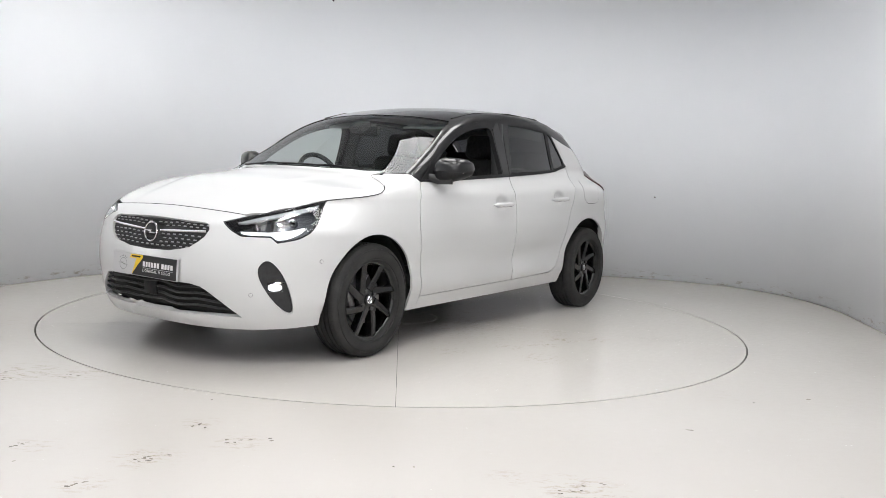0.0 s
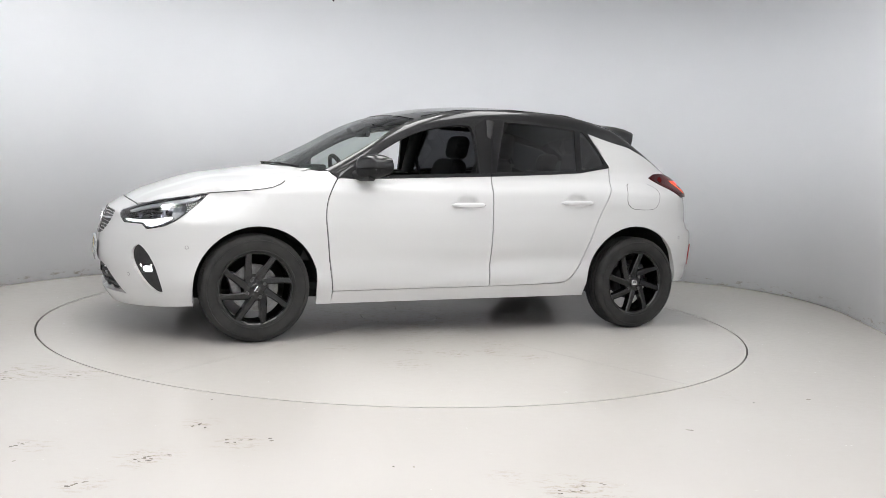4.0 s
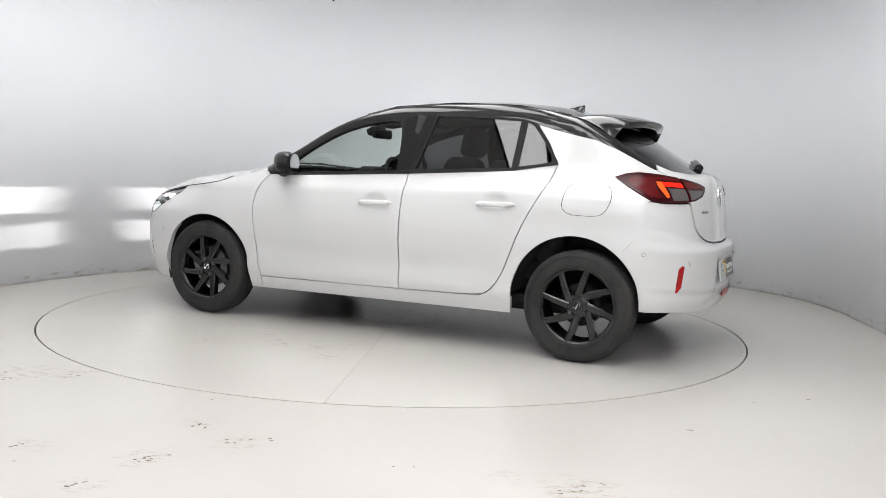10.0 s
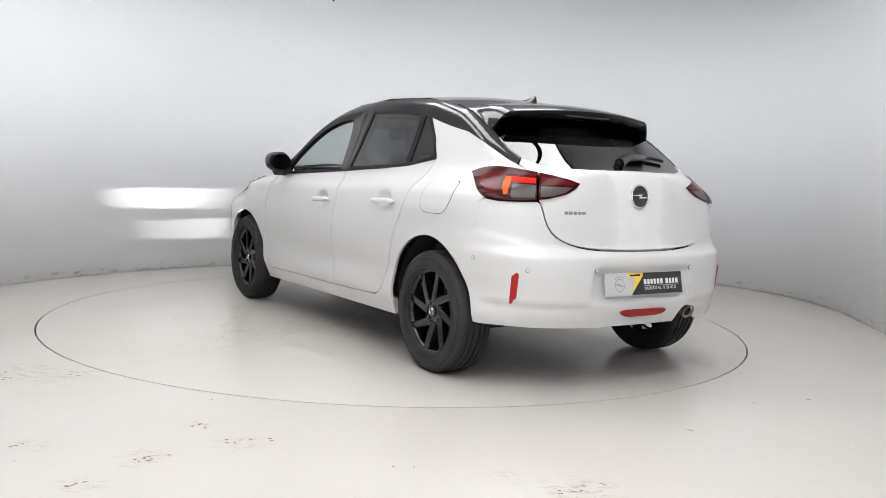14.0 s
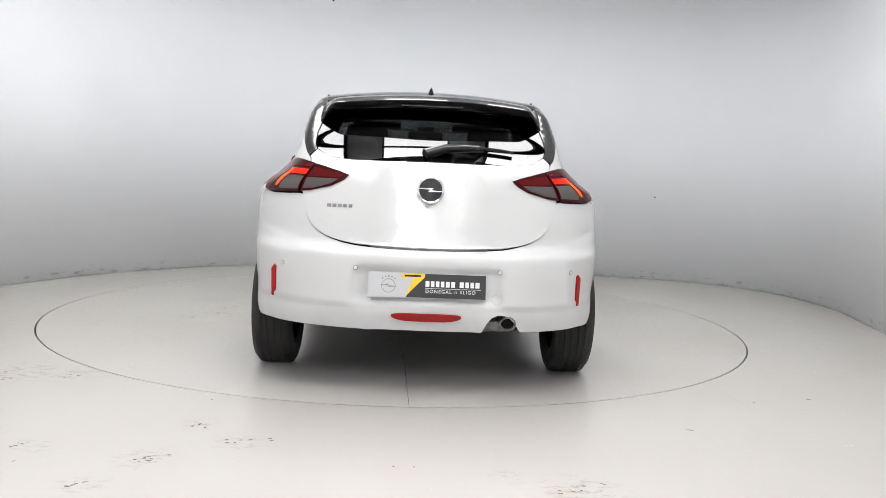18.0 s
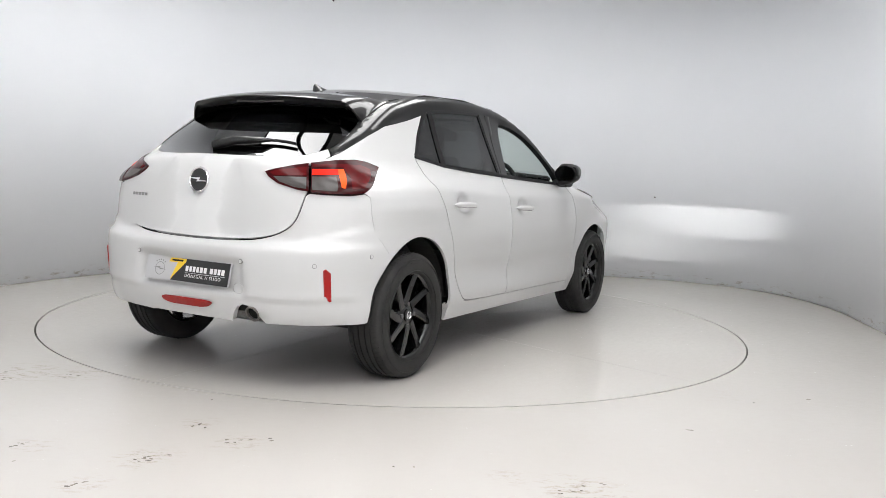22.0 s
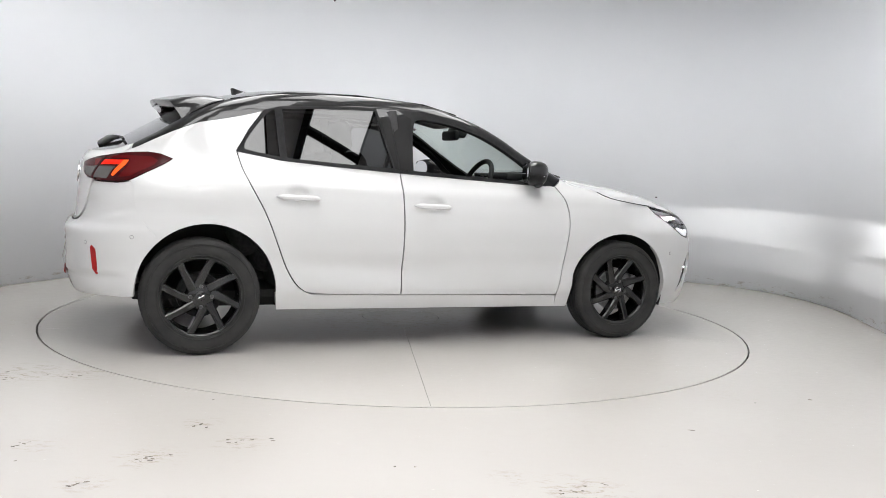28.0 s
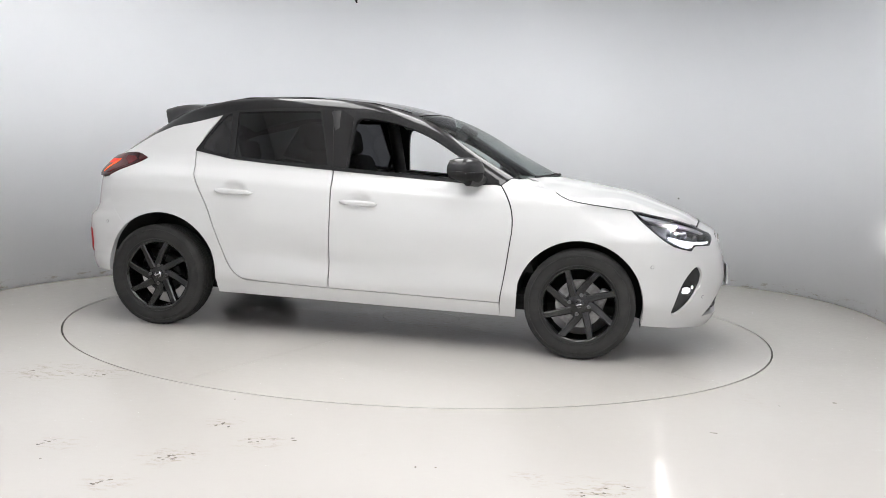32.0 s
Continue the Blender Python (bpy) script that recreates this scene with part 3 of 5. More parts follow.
CHIP = mottle(shader("bare_concrete_chip", (0.12, 0.10, 0.085), 0.9), (0.07, 0.06, 0.05), (0.2, 0.17, 0.14), 60)
for cx, cy, cw, cl in [(1.2, -2.47, 0.016, 0.006), (1.95, -1.92, 0.012, 0.01), (1.65, -2.01, 0.007, 0.005), (-1.46, -1.88, 0.01, 0.01), (-1.8, -1.85, 0.01, 0.01), (-1.25, -3.03, 0.006, 0.004), (-0.0, -2.99, 0.006, 0.004), (0.07, -2.99, 0.005, 0.004), (-0.75, -2.57, 0.016, 0.006), (-0.77, -2.6, 0.012, 0.005), (-0.72, -2.61, 0.01, 0.005), (-0.78, -2.22, 0.005, 0.005)]:
    floor_chip(cx, cy, cw, cl, 40 * cx + 25 * cy)
# clusters of fine pits: centre, half lengths, number
rng = random.Random(4)
for cx, cy, rx, ry, n in [(-0.82, -2.97, 0.06, 0.05, 10), (-0.97, -3.22, 0.03, 0.03, 7), (0.62, -3.15, 0.09, 0.06, 9), (-0.53, -2.75, 0.09, 0.05, 8), (-1.62, -1.92, 0.15, 0.09, 9), (-1.28, -2.85, 0.05, 0.05, 5)]:
    for k in range(n):
        u = rng.uniform(-1, 1)
        floor_chip(cx + rx * u, cy + ry * (0.5 * u + rng.uniform(-0.5, 0.5)), rng.uniform(0.004, 0.010), rng.uniform(0.003, 0.006), rng.uniform(-30, 30))


# ---- the car ----
car = thing("car", "white five-door hatchback with gloss black roof and black wheels", "car")
BELT = [(0.801, 0.938), (0.702, 0.946), (0.3, 0.966), (-0.184, 0.991), (-0.6, 1.016), (-0.848, 1.035), (-1.0, 1.055), (-1.088, 1.074)]
DLO_TOP = [(0.801, 0.938), (0.721, 0.998), (0.63, 1.078), (0.54, 1.149), (0.44, 1.206), (0.336, 1.254), (0.134, 1.312), (-0.03, 1.331), (-0.178, 1.341), (-0.312, 1.342), (-0.6, 1.334), (-0.85, 1.316), (-0.935, 1.292)]
C_EDGE = [(-0.945, 1.283), (-1.04, 1.257), (-1.128, 1.236), (-1.275, 1.206), (-1.40, 1.155), (-1.50, 1.105), (-1.57, 1.068)]
AF, AR = (1.263, 0.307, 0.350), (-1.242, 0.328, 0.358)


def side_to(kind, xz):
    """Outline points of the car's side as degrees about the front or rear axis."""
    ax, sg = (FRONT_AXIS, 1) if kind == "front" else (REAR_AXIS, -1)
    return [(math.degrees(math.atan2(p[1], sg * (p[0] - ax))), float(p[2])) for p in on_form("side", xz, 1)]


def top_to(kind, xy):
    ax, sg = (FRONT_AXIS, 1) if kind == "front" else (REAR_AXIS, -1)
    return [(math.degrees(math.atan2(p[1], sg * (p[0] - ax))), float(p[2])) for p in on_form("top", xy, 1)]


def to_side(kind, az):
    return [(float(p[0]), float(p[2])) for p in on_form(kind, az, 1)]


def top_side(xy):
    return [(float(p[0]), float(p[2])) for p in on_form("top", xy, 1)]


def pushed(line, d):
    """An open line moved sideways by d."""
    out = []
    for i, p in enumerate(line):
        a, b = np.array(line[max(i - 1, 0)]), np.array(line[min(i + 1, len(line) - 1)])
        t = (b - a) / max(np.linalg.norm(b - a), 1e-9)
        out.append((p[0] + t[1] * d, p[1] - t[0] * d))
    return out


def mirrored(half):
    """A closed outline from its left half, given from the middle out and back to the middle."""
    return list(half) + [(-u, v) for u, v in half[::-1] if abs(u) > 1e-6]


def inset(poly, d, scale=(0.0145, 1)):
    """A closed outline moved inwards by d metres."""
    q = np.array(poly, float) * scale
    nx = np.roll(q, -1, 0)
    area = np.sum(q[:, 0] * nx[:, 1] - nx[:, 0] * q[:, 1])
    t = nx - q
    t = t / np.linalg.norm(t, axis=1, keepdims=True)
    n = np.stack([-t[:, 1], t[:, 0]], 1) * np.sign(area)
    b = n + np.roll(n, 1, 0)
    b = b / np.maximum((b * n).sum(1, keepdims=True), 0.6)
    return [tuple(v) for v in (q + b * d) / scale]


def shrink(poly, k):
    c = np.mean(poly, 0)
    return [tuple(c + (np.array(p) - c) * k) for p in poly]


def empty_part(name, parent, label=""):
    return part(name, None, None, parent, label)


# seams that several panels share
HEAD = [(29.7, 0.716), (37.7, 0.747), (43.2, 0.766), (52.4, 0.796), (58.2, 0.812), (65.8, 0.828), (62.9, 0.776), (60.3, 0.726), (56.8, 0.672), (53.6, 0.645), (50.3, 0.633), (47.1, 0.624), (45.1, 0.651), (36.5, 0.651), (33.0, 0.678)]
WING_SEAM = [(1.4915, 0.5722), (1.57, 0.628), (1.64, 0.660)]
HOOD_NOSE = [(1.918, 0.0), (1.913, 0.19), (1.896, 0.38), (1.882, 0.495)]
BONNET_LINE = [(1.530, 0.829), (1.415, 0.841), (1.314, 0.852), (1.235, 0.863), (1.185, 0.873), (1.135, 0.892), (1.10, 0.914), (1.05, 0.942), (1.00, 0.966)]
HOOD_SIDE = [(float(p[0]), float(p[1]) - 0.001) for p in on_form("front", HEAD[2:5])] + [(float(p[0]), float(p[1]) - 0.0005) for p in on_form("side", BONNET_LINE)] + [(0.925, 0.584)]
COWL = [(0.965, 0.52), (1.02, 0.40), (1.07, 0.25), (1.095, 0.10), (1.10, 0.0)]
LAMP = [(65.8, 1.008), (61, 1.030), (56, 1.038), (50, 1.033), (44, 1.022), (36, 1.004), (30, 0.986), (26.6, 0.971), (28, 0.948), (31, 0.922), (37, 0.897), (44, 0.887), (51, 0.886), (55.5, 0.893), (60.4, 0.945)]
TAIL_SEAM = [(-1.4825, 0.5955), (-1.585, 0.72), (-1.60, 0.80), (-1.598, 0.875)]
GATE_CUT = [(0, 0.664), (10, 0.666), (18, 0.670), (23, 0.675), (26.5, 0.682), (29.3, 0.692), (31.7, 0.706), (33.8, 0.724), (35.4, 0.745), (36.6, 0.772), (37.5, 0.805), (38.3, 0.845), (39.0, 0.875), (39.5, 0.893)]
GLASS_FOOT = [(-1.800, 0.0), (-1.785, 0.2), (-1.74, 0.36), (-1.665, 0.475), (-1.585, 0.53)]

head_side = to_side("front", [HEAD[i] for i in (8, 7, 6, 5)])
FRONT_DOOR = rounded([(0.80, 0.934), (0.845, 0.87), (0.872, 0.80), (0.882, 0.712), (0.868, 0.6), (0.853, 0.481), (0.823, 0.285), (-0.174, 0.300), (-0.172, 0.55), (-0.172, 0.748), (-0.183, 0.985), (0.3, 0.962), (0.702, 0.942)], {0, 6, 7, 10})
front_edge = [(x + 0.0068, z + 0.002) for x, z in FRONT_DOOR[:FRONT_DOOR.index((0.823, 0.285)) + 1]]
fender = front_edge + [(0.83, 0.205), (0.915, 0.205)] + arc(*AF, 164, 50, 20) + WING_SEAM + head_side + [(x, z - 0.0006) for x, z in BONNET_LINE] + [(0.87, 0.962), (0.83, 0.955)]
lamp_side = to_side("rear", [LAMP[i] for i in (13, 14, 0, 1, 2, 3, 4)])
REAR_DOOR = rounded([(-0.190, 0.985), (-0.179, 0.748), (-0.179, 0.55), (-0.181, 0.300), (-0.685, 0.312), (-0.755, 0.340), (-0.819, 0.425), (-0.88, 0.58), (-0.941, 0.741), (-1.02, 0.88), (-1.057, 0.96), (-1.083, 1.068), (-0.848, 1.031), (-0.5, 1.006)], {0, 3, 11})
rear_edge = [q for q in REAR_DOOR if q[0] < -0.70 and not (q[1] > 1.02 and q[0] > -1.07)]
rear_edge = pushed(rear_edge, -0.0055)
quarter = rear_edge[::-1] + [(-0.712, 0.310), (-0.78, 0.3055), (-0.882, 0.299)] + arc(*AR, -5, 132, 22) + TAIL_SEAM + lamp_side + [(-1.60, 1.055)] + C_EDGE[::-1] + [(-1.02, 1.185)]
FRONT_OPEN = rounded([(0.70, 0.951), (0.64, 1.025), (0.53, 1.105), (0.34, 1.213), (0.14, 1.272), (-0.02, 1.292), (-0.085, 1.285), (-0.10, 1.15), (-0.105, 0.996), (0.3, 0.975)], {0, 8})
REAR_PANE = rounded([(-0.225, 1.006), (-0.315, 1.325), (-0.6, 1.320), (-0.838, 1.303), (-0.822, 1.038), (-0.5, 1.018)], {0, 1, 3, 4})
QUARTER_PANE = rounded([(-0.878, 1.298), (-0.925, 1.278), (-1.068, 1.084), (-1.0, 1.066), (-0.86, 1.044)], {0, 4})
FUEL = rounded([(-1.15, 0.80), (-1.17, 0.945), (-1.215, 0.972), (-1.385, 0.972), (-1.438, 0.915), (-1.40, 0.81), (-1.33, 0.793)])


def bump_at(x0, z0, rx, rz, h):
    return lambda p: h * np.exp(-(((p[:, 0] - x0) / rx) ** 2 + ((p[:, 2] - z0) / rz) ** 2) ** 3)


def door_handle(x0, x1, z, door, sd, key):
    """A bridge-shaped handle, proud of the door, over a shallow bowl."""
    n = 14
    bm = bmesh.new()
    rows = []
    for i in range(n + 1):
        s = i / n
        x = x0 + (x1 - x0) * s
        zc = z + 0.006 * s
        y = float(on_form("side", [(x, zc)], 1)[0][1])
        full = min(1.0, 2.4 * math.sin(math.pi * s)) ** 0.5
        h = 0.0135 * full + 0.001
        out = 0.004 + 0.031 * full
        rows.append([bm.verts.new((x, sd * (y + out * f), zc + h * g)) for f, g in ((0.55, 1.0), (0.9, 0.8), (1.0, 0.1), (0.92, -0.75), (0.55, -1.0), (0.35, 0.0))])
    for a, b in zip(rows, rows[1:]):
        for k in range(6):
            bm.faces.new((a[k], a[(k + 1) % 6], b[(k + 1) % 6], b[k]))
    bm.faces.new(rows[0])
    bm.faces.new(rows[-1])
    bmesh.ops.recalc_face_normals(bm, faces=bm.faces)
    h = part("door_handle", smooth_by_angle(bm, 60), WHITE, door)
    if key:
        y = float(on_form("side", [(x1 * 0.9 + x0 * 0.1, z)], 1)[0][1])
        k = lathe([(0.001, 0.002), (0.006, 0.002), (0.007, 0.0)], 16, "y")
        bmesh.ops.translate(k, vec=(x1 * 0.92 + x0 * 0.08, y + 0.022, z + 0.004), verts=k.verts)
        part("key_lock", k, SATIN, h, "dark keyhole in the handle")


def sensor(kind, az, parent, side):
    p = on_form(kind, [(side * az[0] if kind != "side" else az[0], az[1])], side)
    n = Vector(normals(p)[0])
    s = lathe([(0.001, 0.0012), (0.0095, 0.0012), (0.0105, 0.0004), (0.0112, -0.003)], 20)
    bmesh.ops.transform(s, matrix=Matrix.Translation(p[0]) @ n.to_track_quat("Z", "Y").to_matrix().to_4x4(), verts=s.verts)
    g = part("parking_sensor", s, SENSOR_RIM, parent, "small round parking sensor")
    c = lathe([(0.001, 0.0022), (0.0075, 0.0020), (0.008, 0.0012)], 16)
    bmesh.ops.transform(c, matrix=Matrix.Translation(p[0]) @ n.to_track_quat("Z", "Y").to_matrix().to_4x4(), verts=c.verts)
    part("sensor_face", c, WHITE, g)


SENSOR_RIM = shader("grey_sensor_ring", (0.22, 0.22, 0.22), 0.5)

for sd in (1, -1):
    # doors
    front_door = empty_part("front_door", car)
    skin("door_skin", "side", FRONT_DOOR, WHITE, front_door, side=sd, warp=bump_at(-0.005, 0.815, 0.062, 0.034, -0.016), step=0.0175)
    skin("door_card", "side", shrink(FRONT_DOOR, 0.93), PLASTIC, front_door, "black inner door trim", side=sd, lift=-0.075, thick=0)
    door_handle(0.108, -0.122, 0.797, front_door, sd, sd > 0)
    skin("window_ledge", "side", [(0.80, 0.9385), (0.702, 0.9465), (0.3, 0.9665), (-0.186, 0.9915), (-0.186, 0.978), (0.3, 0.953), (0.702, 0.934)], SATIN, front_door, "black rubber window seal", side=sd, lift=0.004)
    rear_door = empty_part("rear_door", car)
    skin("door_skin", "side", REAR_DOOR, WHITE, rear_door, side=sd, warp=bump_at(-0.775, 0.846, 0.062, 0.034, -0.016), step=0.016)
    skin("door_card", "side", shrink(REAR_DOOR, 0.93), PLASTIC, rear_door, "black inner door trim", side=sd, lift=-0.075, thick=0)
    door_handle(-0.655, -0.897, 0.828, rear_door, sd, False)
    skin("window_ledge", "side", [(-0.188, 0.9915), (-0.6, 1.0165), (-0.848, 1.0355), (-1.0, 1.056), (-1.086, 1.0745), (-1.083, 1.062), (-0.848, 1.022), (-0.6, 1.003), (-0.188, 0.978)], SATIN, rear_door, "black rubber window seal", side=sd, lift=0.004)
    # black window surround, panes, pillar covers
    skin("window_surround", "side", DLO_TOP + BELT[::-1][:-1], SATIN, car, "satin black window surround", holes=[FRONT_OPEN, REAR_PANE, QUARTER_PANE], side=sd, thick=0.03)
    skin("rear_window", "side", shrink(REAR_PANE, 1.01), PRIVACY, rear_door, "dark tinted glass", side=sd, lift=-0.005, thick=0, even=True)
    skin("quarter_window", "side", shrink(QUARTER_PANE, 1.02), PRIVACY, rear_door, "dark tinted glass", side=sd, lift=-0.005, thick=0, even=True)
    skin("pillar_cover", "side", [(-0.112, 0.992), (-0.106, 1.15), (-0.100, 1.288), (-0.178, 1.335), (-0.226, 1.336), (-0.205, 1.15), (-0.186, 0.996)], BLACK, front_door, "gloss black pillar cover", side=sd, lift=0.003)
    skin("pillar_cover", "side", [(-0.192, 0.997), (-0.211, 1.15), (-0.232, 1.336), (-0.306, 1.334), (-0.26, 1.17), (-0.216, 1.0)], BLACK, rear_door, "gloss black pillar cover", side=sd, lift=0.003)
    # wings and sills
    skin("front_fender", "side", fender, WHITE, car, side=sd)
    skin("fender_crown", "top", [(1.07, 0.700), (1.0, 0.642), (0.945, 0.60), (0.920, 0.636), (0.890, 0.69), (0.860, 0.715), (0.838, 0.740), (0.90, 0.765), (1.07, 0.765)], WHITE, car, side=sd, lift=-0.0016, thick=0)
    skin("sill", "side", [(0.83, 0.205), (0.823, 0.279), (-0.174, 0.2945), (-0.55, 0.3035), (-0.69, 0.3075), (-0.72, 0.316), (-0.78, 0.312), (-0.884, 0.305), (-0.875, 0.225)], WHITE, car, side=sd, thick=0.035, lift=-0.001)
    rq = skin("rear_quarter", "side", quarter, WHITE, car, side=sd)
    if sd > 0:
        skin("flap_gap", "side", FUEL, GAP, rq, "thin dark joint round the fuel flap", lift=0.0008, thick=0, step=0.02)
        skin("flap_lid", "side", shrink(FUEL, 0.972), WHITE, rq, lift=0.0018, thick=0.001, step=0.02)
    # linings behind the joints
    skin("body_lining", "side", [(0.90, 0.22), (0.90, 0.92), (0.3, 0.95), (-0.184, 0.975), (-0.85, 1.02), (-1.09, 1.05), (-1.45, 0.97), (-1.55, 0.75)] + arc(*AR, 130, 0, 12) + [(-0.88, 0.24)], DARK, car, side=sd, lift=-0.022, thick=0, step=0.06)
    for cx, cz, r in (AF, AR):
        n, v, f = 28, [], []
        for i in range(n + 1):
            a = radians((-18 if cx > 0 else 3) + (193 if cx > 0 else 160) * i / n)
            for y in (0.45, 0.775):
                v.append((cx + (r + 0.004) * math.cos(a), sd * y, cz + (r + 0.004) * math.sin(a)))
        f += [(2 * i, 2 * i + 1, 2 * i + 3, 2 * i + 2) for i in range(n)]
        f += [tuple(range(0, 2 * n + 2, 2))]
        part("wheel_arch_liner", mesh_of("wheel_arch_liner", v, f, DARK, False), None, car, "black felt wheel arch liner")

# bonnet and windscreen
hood_left = [(x, y) for x, y in HOOD_NOSE + HOOD_SIDE + COWL[:-1]]
hood = hood_left + [(1.10, 0.0)] + [(x, -y) for x, y in hood_left[::-1] if y > 1e-6]


def hood_crease(p):
    y = np.abs(p[:, 1])
    line = 0.36 + 0.10 * (1.9 - p[:, 0])
    return 0.006 / (1 + np.exp((y - line) / 0.012)) * np.clip((1.95 - p[:, 0]) / 0.3, 0, 1) - 0.003


bonnet = skin("bonnet", "top", hood, WHITE, car, warp=hood_crease, step=0.025)
for sd in (1, -1):
    pts = []
    for a, b in zip(BONNET_LINE[:-2], BONNET_LINE[1:-2]):
        pts += [tuple(np.array(a) + (np.array(b) - np.array(a)) * s) for s in (0, 0.25, 0.5, 0.75)]
    q = on_form("side", pts, sd)
    part("bonnet_joint", tube([tuple(v) for v in q + normals(q) * 0.0018], 0.0026, 6), GAP, bonnet, "dark joint along the bonnet's edge")
q = on_form("top", [(x + 0.004, y) for x, y in [(a, -b) for a, b in HOOD_NOSE[:0:-1]] + HOOD_NOSE])
part("bonnet_joint", tube([tuple(v) for v in q - normals(q) * 0.002], 0.0034, 6), GAP, bonnet, "dark joint along the bonnet's edge")
SCREEN_EDGE = [(1.09, 0), (1.06, 0.24), (1.01, 0.40), (0.958, 0.52), (0.912, 0.638), (0.872, 0.690), (0.78, 0.682), (0.6, 0.648), (0.42, 0.607), (0.27, 0.56), (0.30, 0.4), (0.335, 0.2), (0.35, 0)]
screen = SCREEN_EDGE + [(x, -y) for x, y in SCREEN_EDGE[::-1] if y > 1e-6]
skin("windscreen", "top", screen, SCREEN, car, lift=-0.003, thick=0, even=True)
cowl_strip = COWL[::-1] + [(0.94, 0.60), (0.90, 0.62), (0.88, 0.60), (0.93, 0.51), (0.985, 0.40), (1.03, 0.25), (1.055, 0.10), (1.06, 0)]
skin("scuttle", "top", cowl_strip + [(x, -y) for x, y in cowl_strip[::-1] if y > 1e-6], PLASTIC, car, "black plastic scuttle under the windscreen", lift=-0.012)


def on_top(x, y, up=0.0):
    p = on_form("top", [(x, y)])
    return tuple(p[0] + normals(p)[0] * up)


for y0, y1, x1 in ((0.50, -0.05, 0.90), (-0.02, -0.52, 0.86)):
    w = empty_part("windscreen_wiper", car, "black windscreen wiper at rest")
    pts = [on_top(1.062 - 0.36 * abs(y0 + (y1 - y0) * s) ** 2, y0 + (y1 - y0) * s, 0.004) for s in np.linspace(0, 1, 12)]
    part("wiper_blade", tube(pts, 0.005), PLASTIC, w)
    part("wiper_arm", tube([on_top(1.07 - 0.36 * y0 * y0, y0 - 0.02, 0.004), on_top(1.066 - 0.36 * (y0 * 0.6 + y1 * 0.4) ** 2, y0 * 0.6 + y1 * 0.4, 0.012), pts[6]], 0.005), SATIN, w)

# roof, with its front pillars and the strips beside the rear glass
left = roof_angle(DLO_TOP + C_EDGE + [(-1.603, 1.057)])


def top_angle(xy):
    return [(float(p[0]), math.degrees(math.atan2(p[1], p[2] - 0.85))) for p in on_form("top", xy)]


screen_left = top_angle([(0.850, 0.722), (0.870, 0.694), (0.78, 0.685), (0.6, 0.651), (0.42, 0.610), (0.267, 0.563), (0.297, 0.4), (0.332, 0.2), (0.347, 0)])
REAR_GLASS = [(-1.33, 0.0), (-1.325, 0.2), (-1.30, 0.40), (-1.275, 0.50), (-1.34, 0.528), (-1.45, 0.545), (-1.53, 0.545)] + GLASS_FOOT[::-1]
glass_left = top_angle([(-1.590, 0.533), (-1.545, 0.547), (-1.45, 0.550), (-1.34, 0.533), (-1.27, 0.503), (-1.298, 0.4), (-1.322, 0.2), (-1.327, 0)])
half = screen_left[::-1] + left + glass_left
roof = skin("roof", "roof", half + [(x, -a) for x, a in half[::-1] if abs(a) > 1e-6], BLACK, car, "gloss black painted roof", step=0.025)
skin("headliner", "roof", [(x, a * 0.86) for x, a in left[6:-4]] + [(x, -a * 0.86) for x, a in left[6:-4][::-1]], TRIM, car, "light grey roof lining", lift=-0.055, thick=0, step=0.06)
skin("rear_glass", "top", REAR_GLASS + [(x, -y) for x, y in REAR_GLASS[::-1] if y > 1e-6], PRIVACY, car, "dark tinted rear window", lift=-0.002, thick=0, even=True)
for sd in (1, -1):
    gut = [on_top(x, sd * y, 0.002) for x, y in ((0.22, 0.545), (0.0, 0.565), (-0.4, 0.575), (-0.8, 0.565), (-1.1, 0.535))]
    part("roof_moulding", tube(gut, 0.005, 6), SATIN, roof, "black roof moulding strip")

# spoiler
bm = bmesh.new()
rows = []
N = 40
for i in range(N + 1):
    y = 0.548 * math.sin(math.pi * (i / N - 0.5))
    e = abs(y) / 0.548
    # both ends turn down into side plates that meet the rear pillars
    curl = max(0.0, (e - 0.86) / 0.14) ** 1.7
    x0, xt = -1.13, -1.477 + 0.30 * y * y + 0.035 * curl
    xm = (x0 + xt) / 2
    zt = 1.347 - 0.11 * y * y - 0.085 * curl
    z0 = on_top(x0, y)[2] + 0.003
    zm = max((z0 + zt) / 2 + 0.012 - 0.015 * curl, on_top(xm, y)[2] + 0.004)
    th = 0.042 * (1 - 0.35 * e**6)
    xb = -1.30
    zb = on_top(xb, y * 0.97)[2]
    rows.append([bm.verts.new(p) for p in ((x0, y, z0), ((x0 + xm) / 2, y, (z0 + zm) / 2 + 0.006), (xm, y, zm + 0.003), ((xm + xt) / 2, y, (zm + zt) / 2 + 0.004), (xt + 0.012, y, zt), (xt, y, zt - 0.006), (xt + 0.006, y, zt - 0.020), (xt + 0.035, y, zt - th), (xb - 0.06, y * 0.985, zt - th + 0.006), (xb, y * 0.97, zb - 0.004), (-1.18, y * 0.97, z0 - 0.04))])
m = len(rows[0])
for a, b in zip(rows, rows[1:]):
    for k in range(m):
        bm.faces.new((a[k], a[(k + 1) % m], b[(k + 1) % m], b[k]))
bm.faces.new(rows[0])
bm.faces.new(rows[-1])
bmesh.ops.recalc_face_normals(bm, faces=bm.faces)
spoiler = part("roof_spoiler", smooth_by_angle(bm, 40), BLACK, car, "gloss black roof spoiler over the rear window")
part("brake_light", block((0.012, 0.30, 0.008), (-1.452, 0, 1.314), 0.003), GREY_LENS, spoiler, "narrow grey high brake light, unlit")
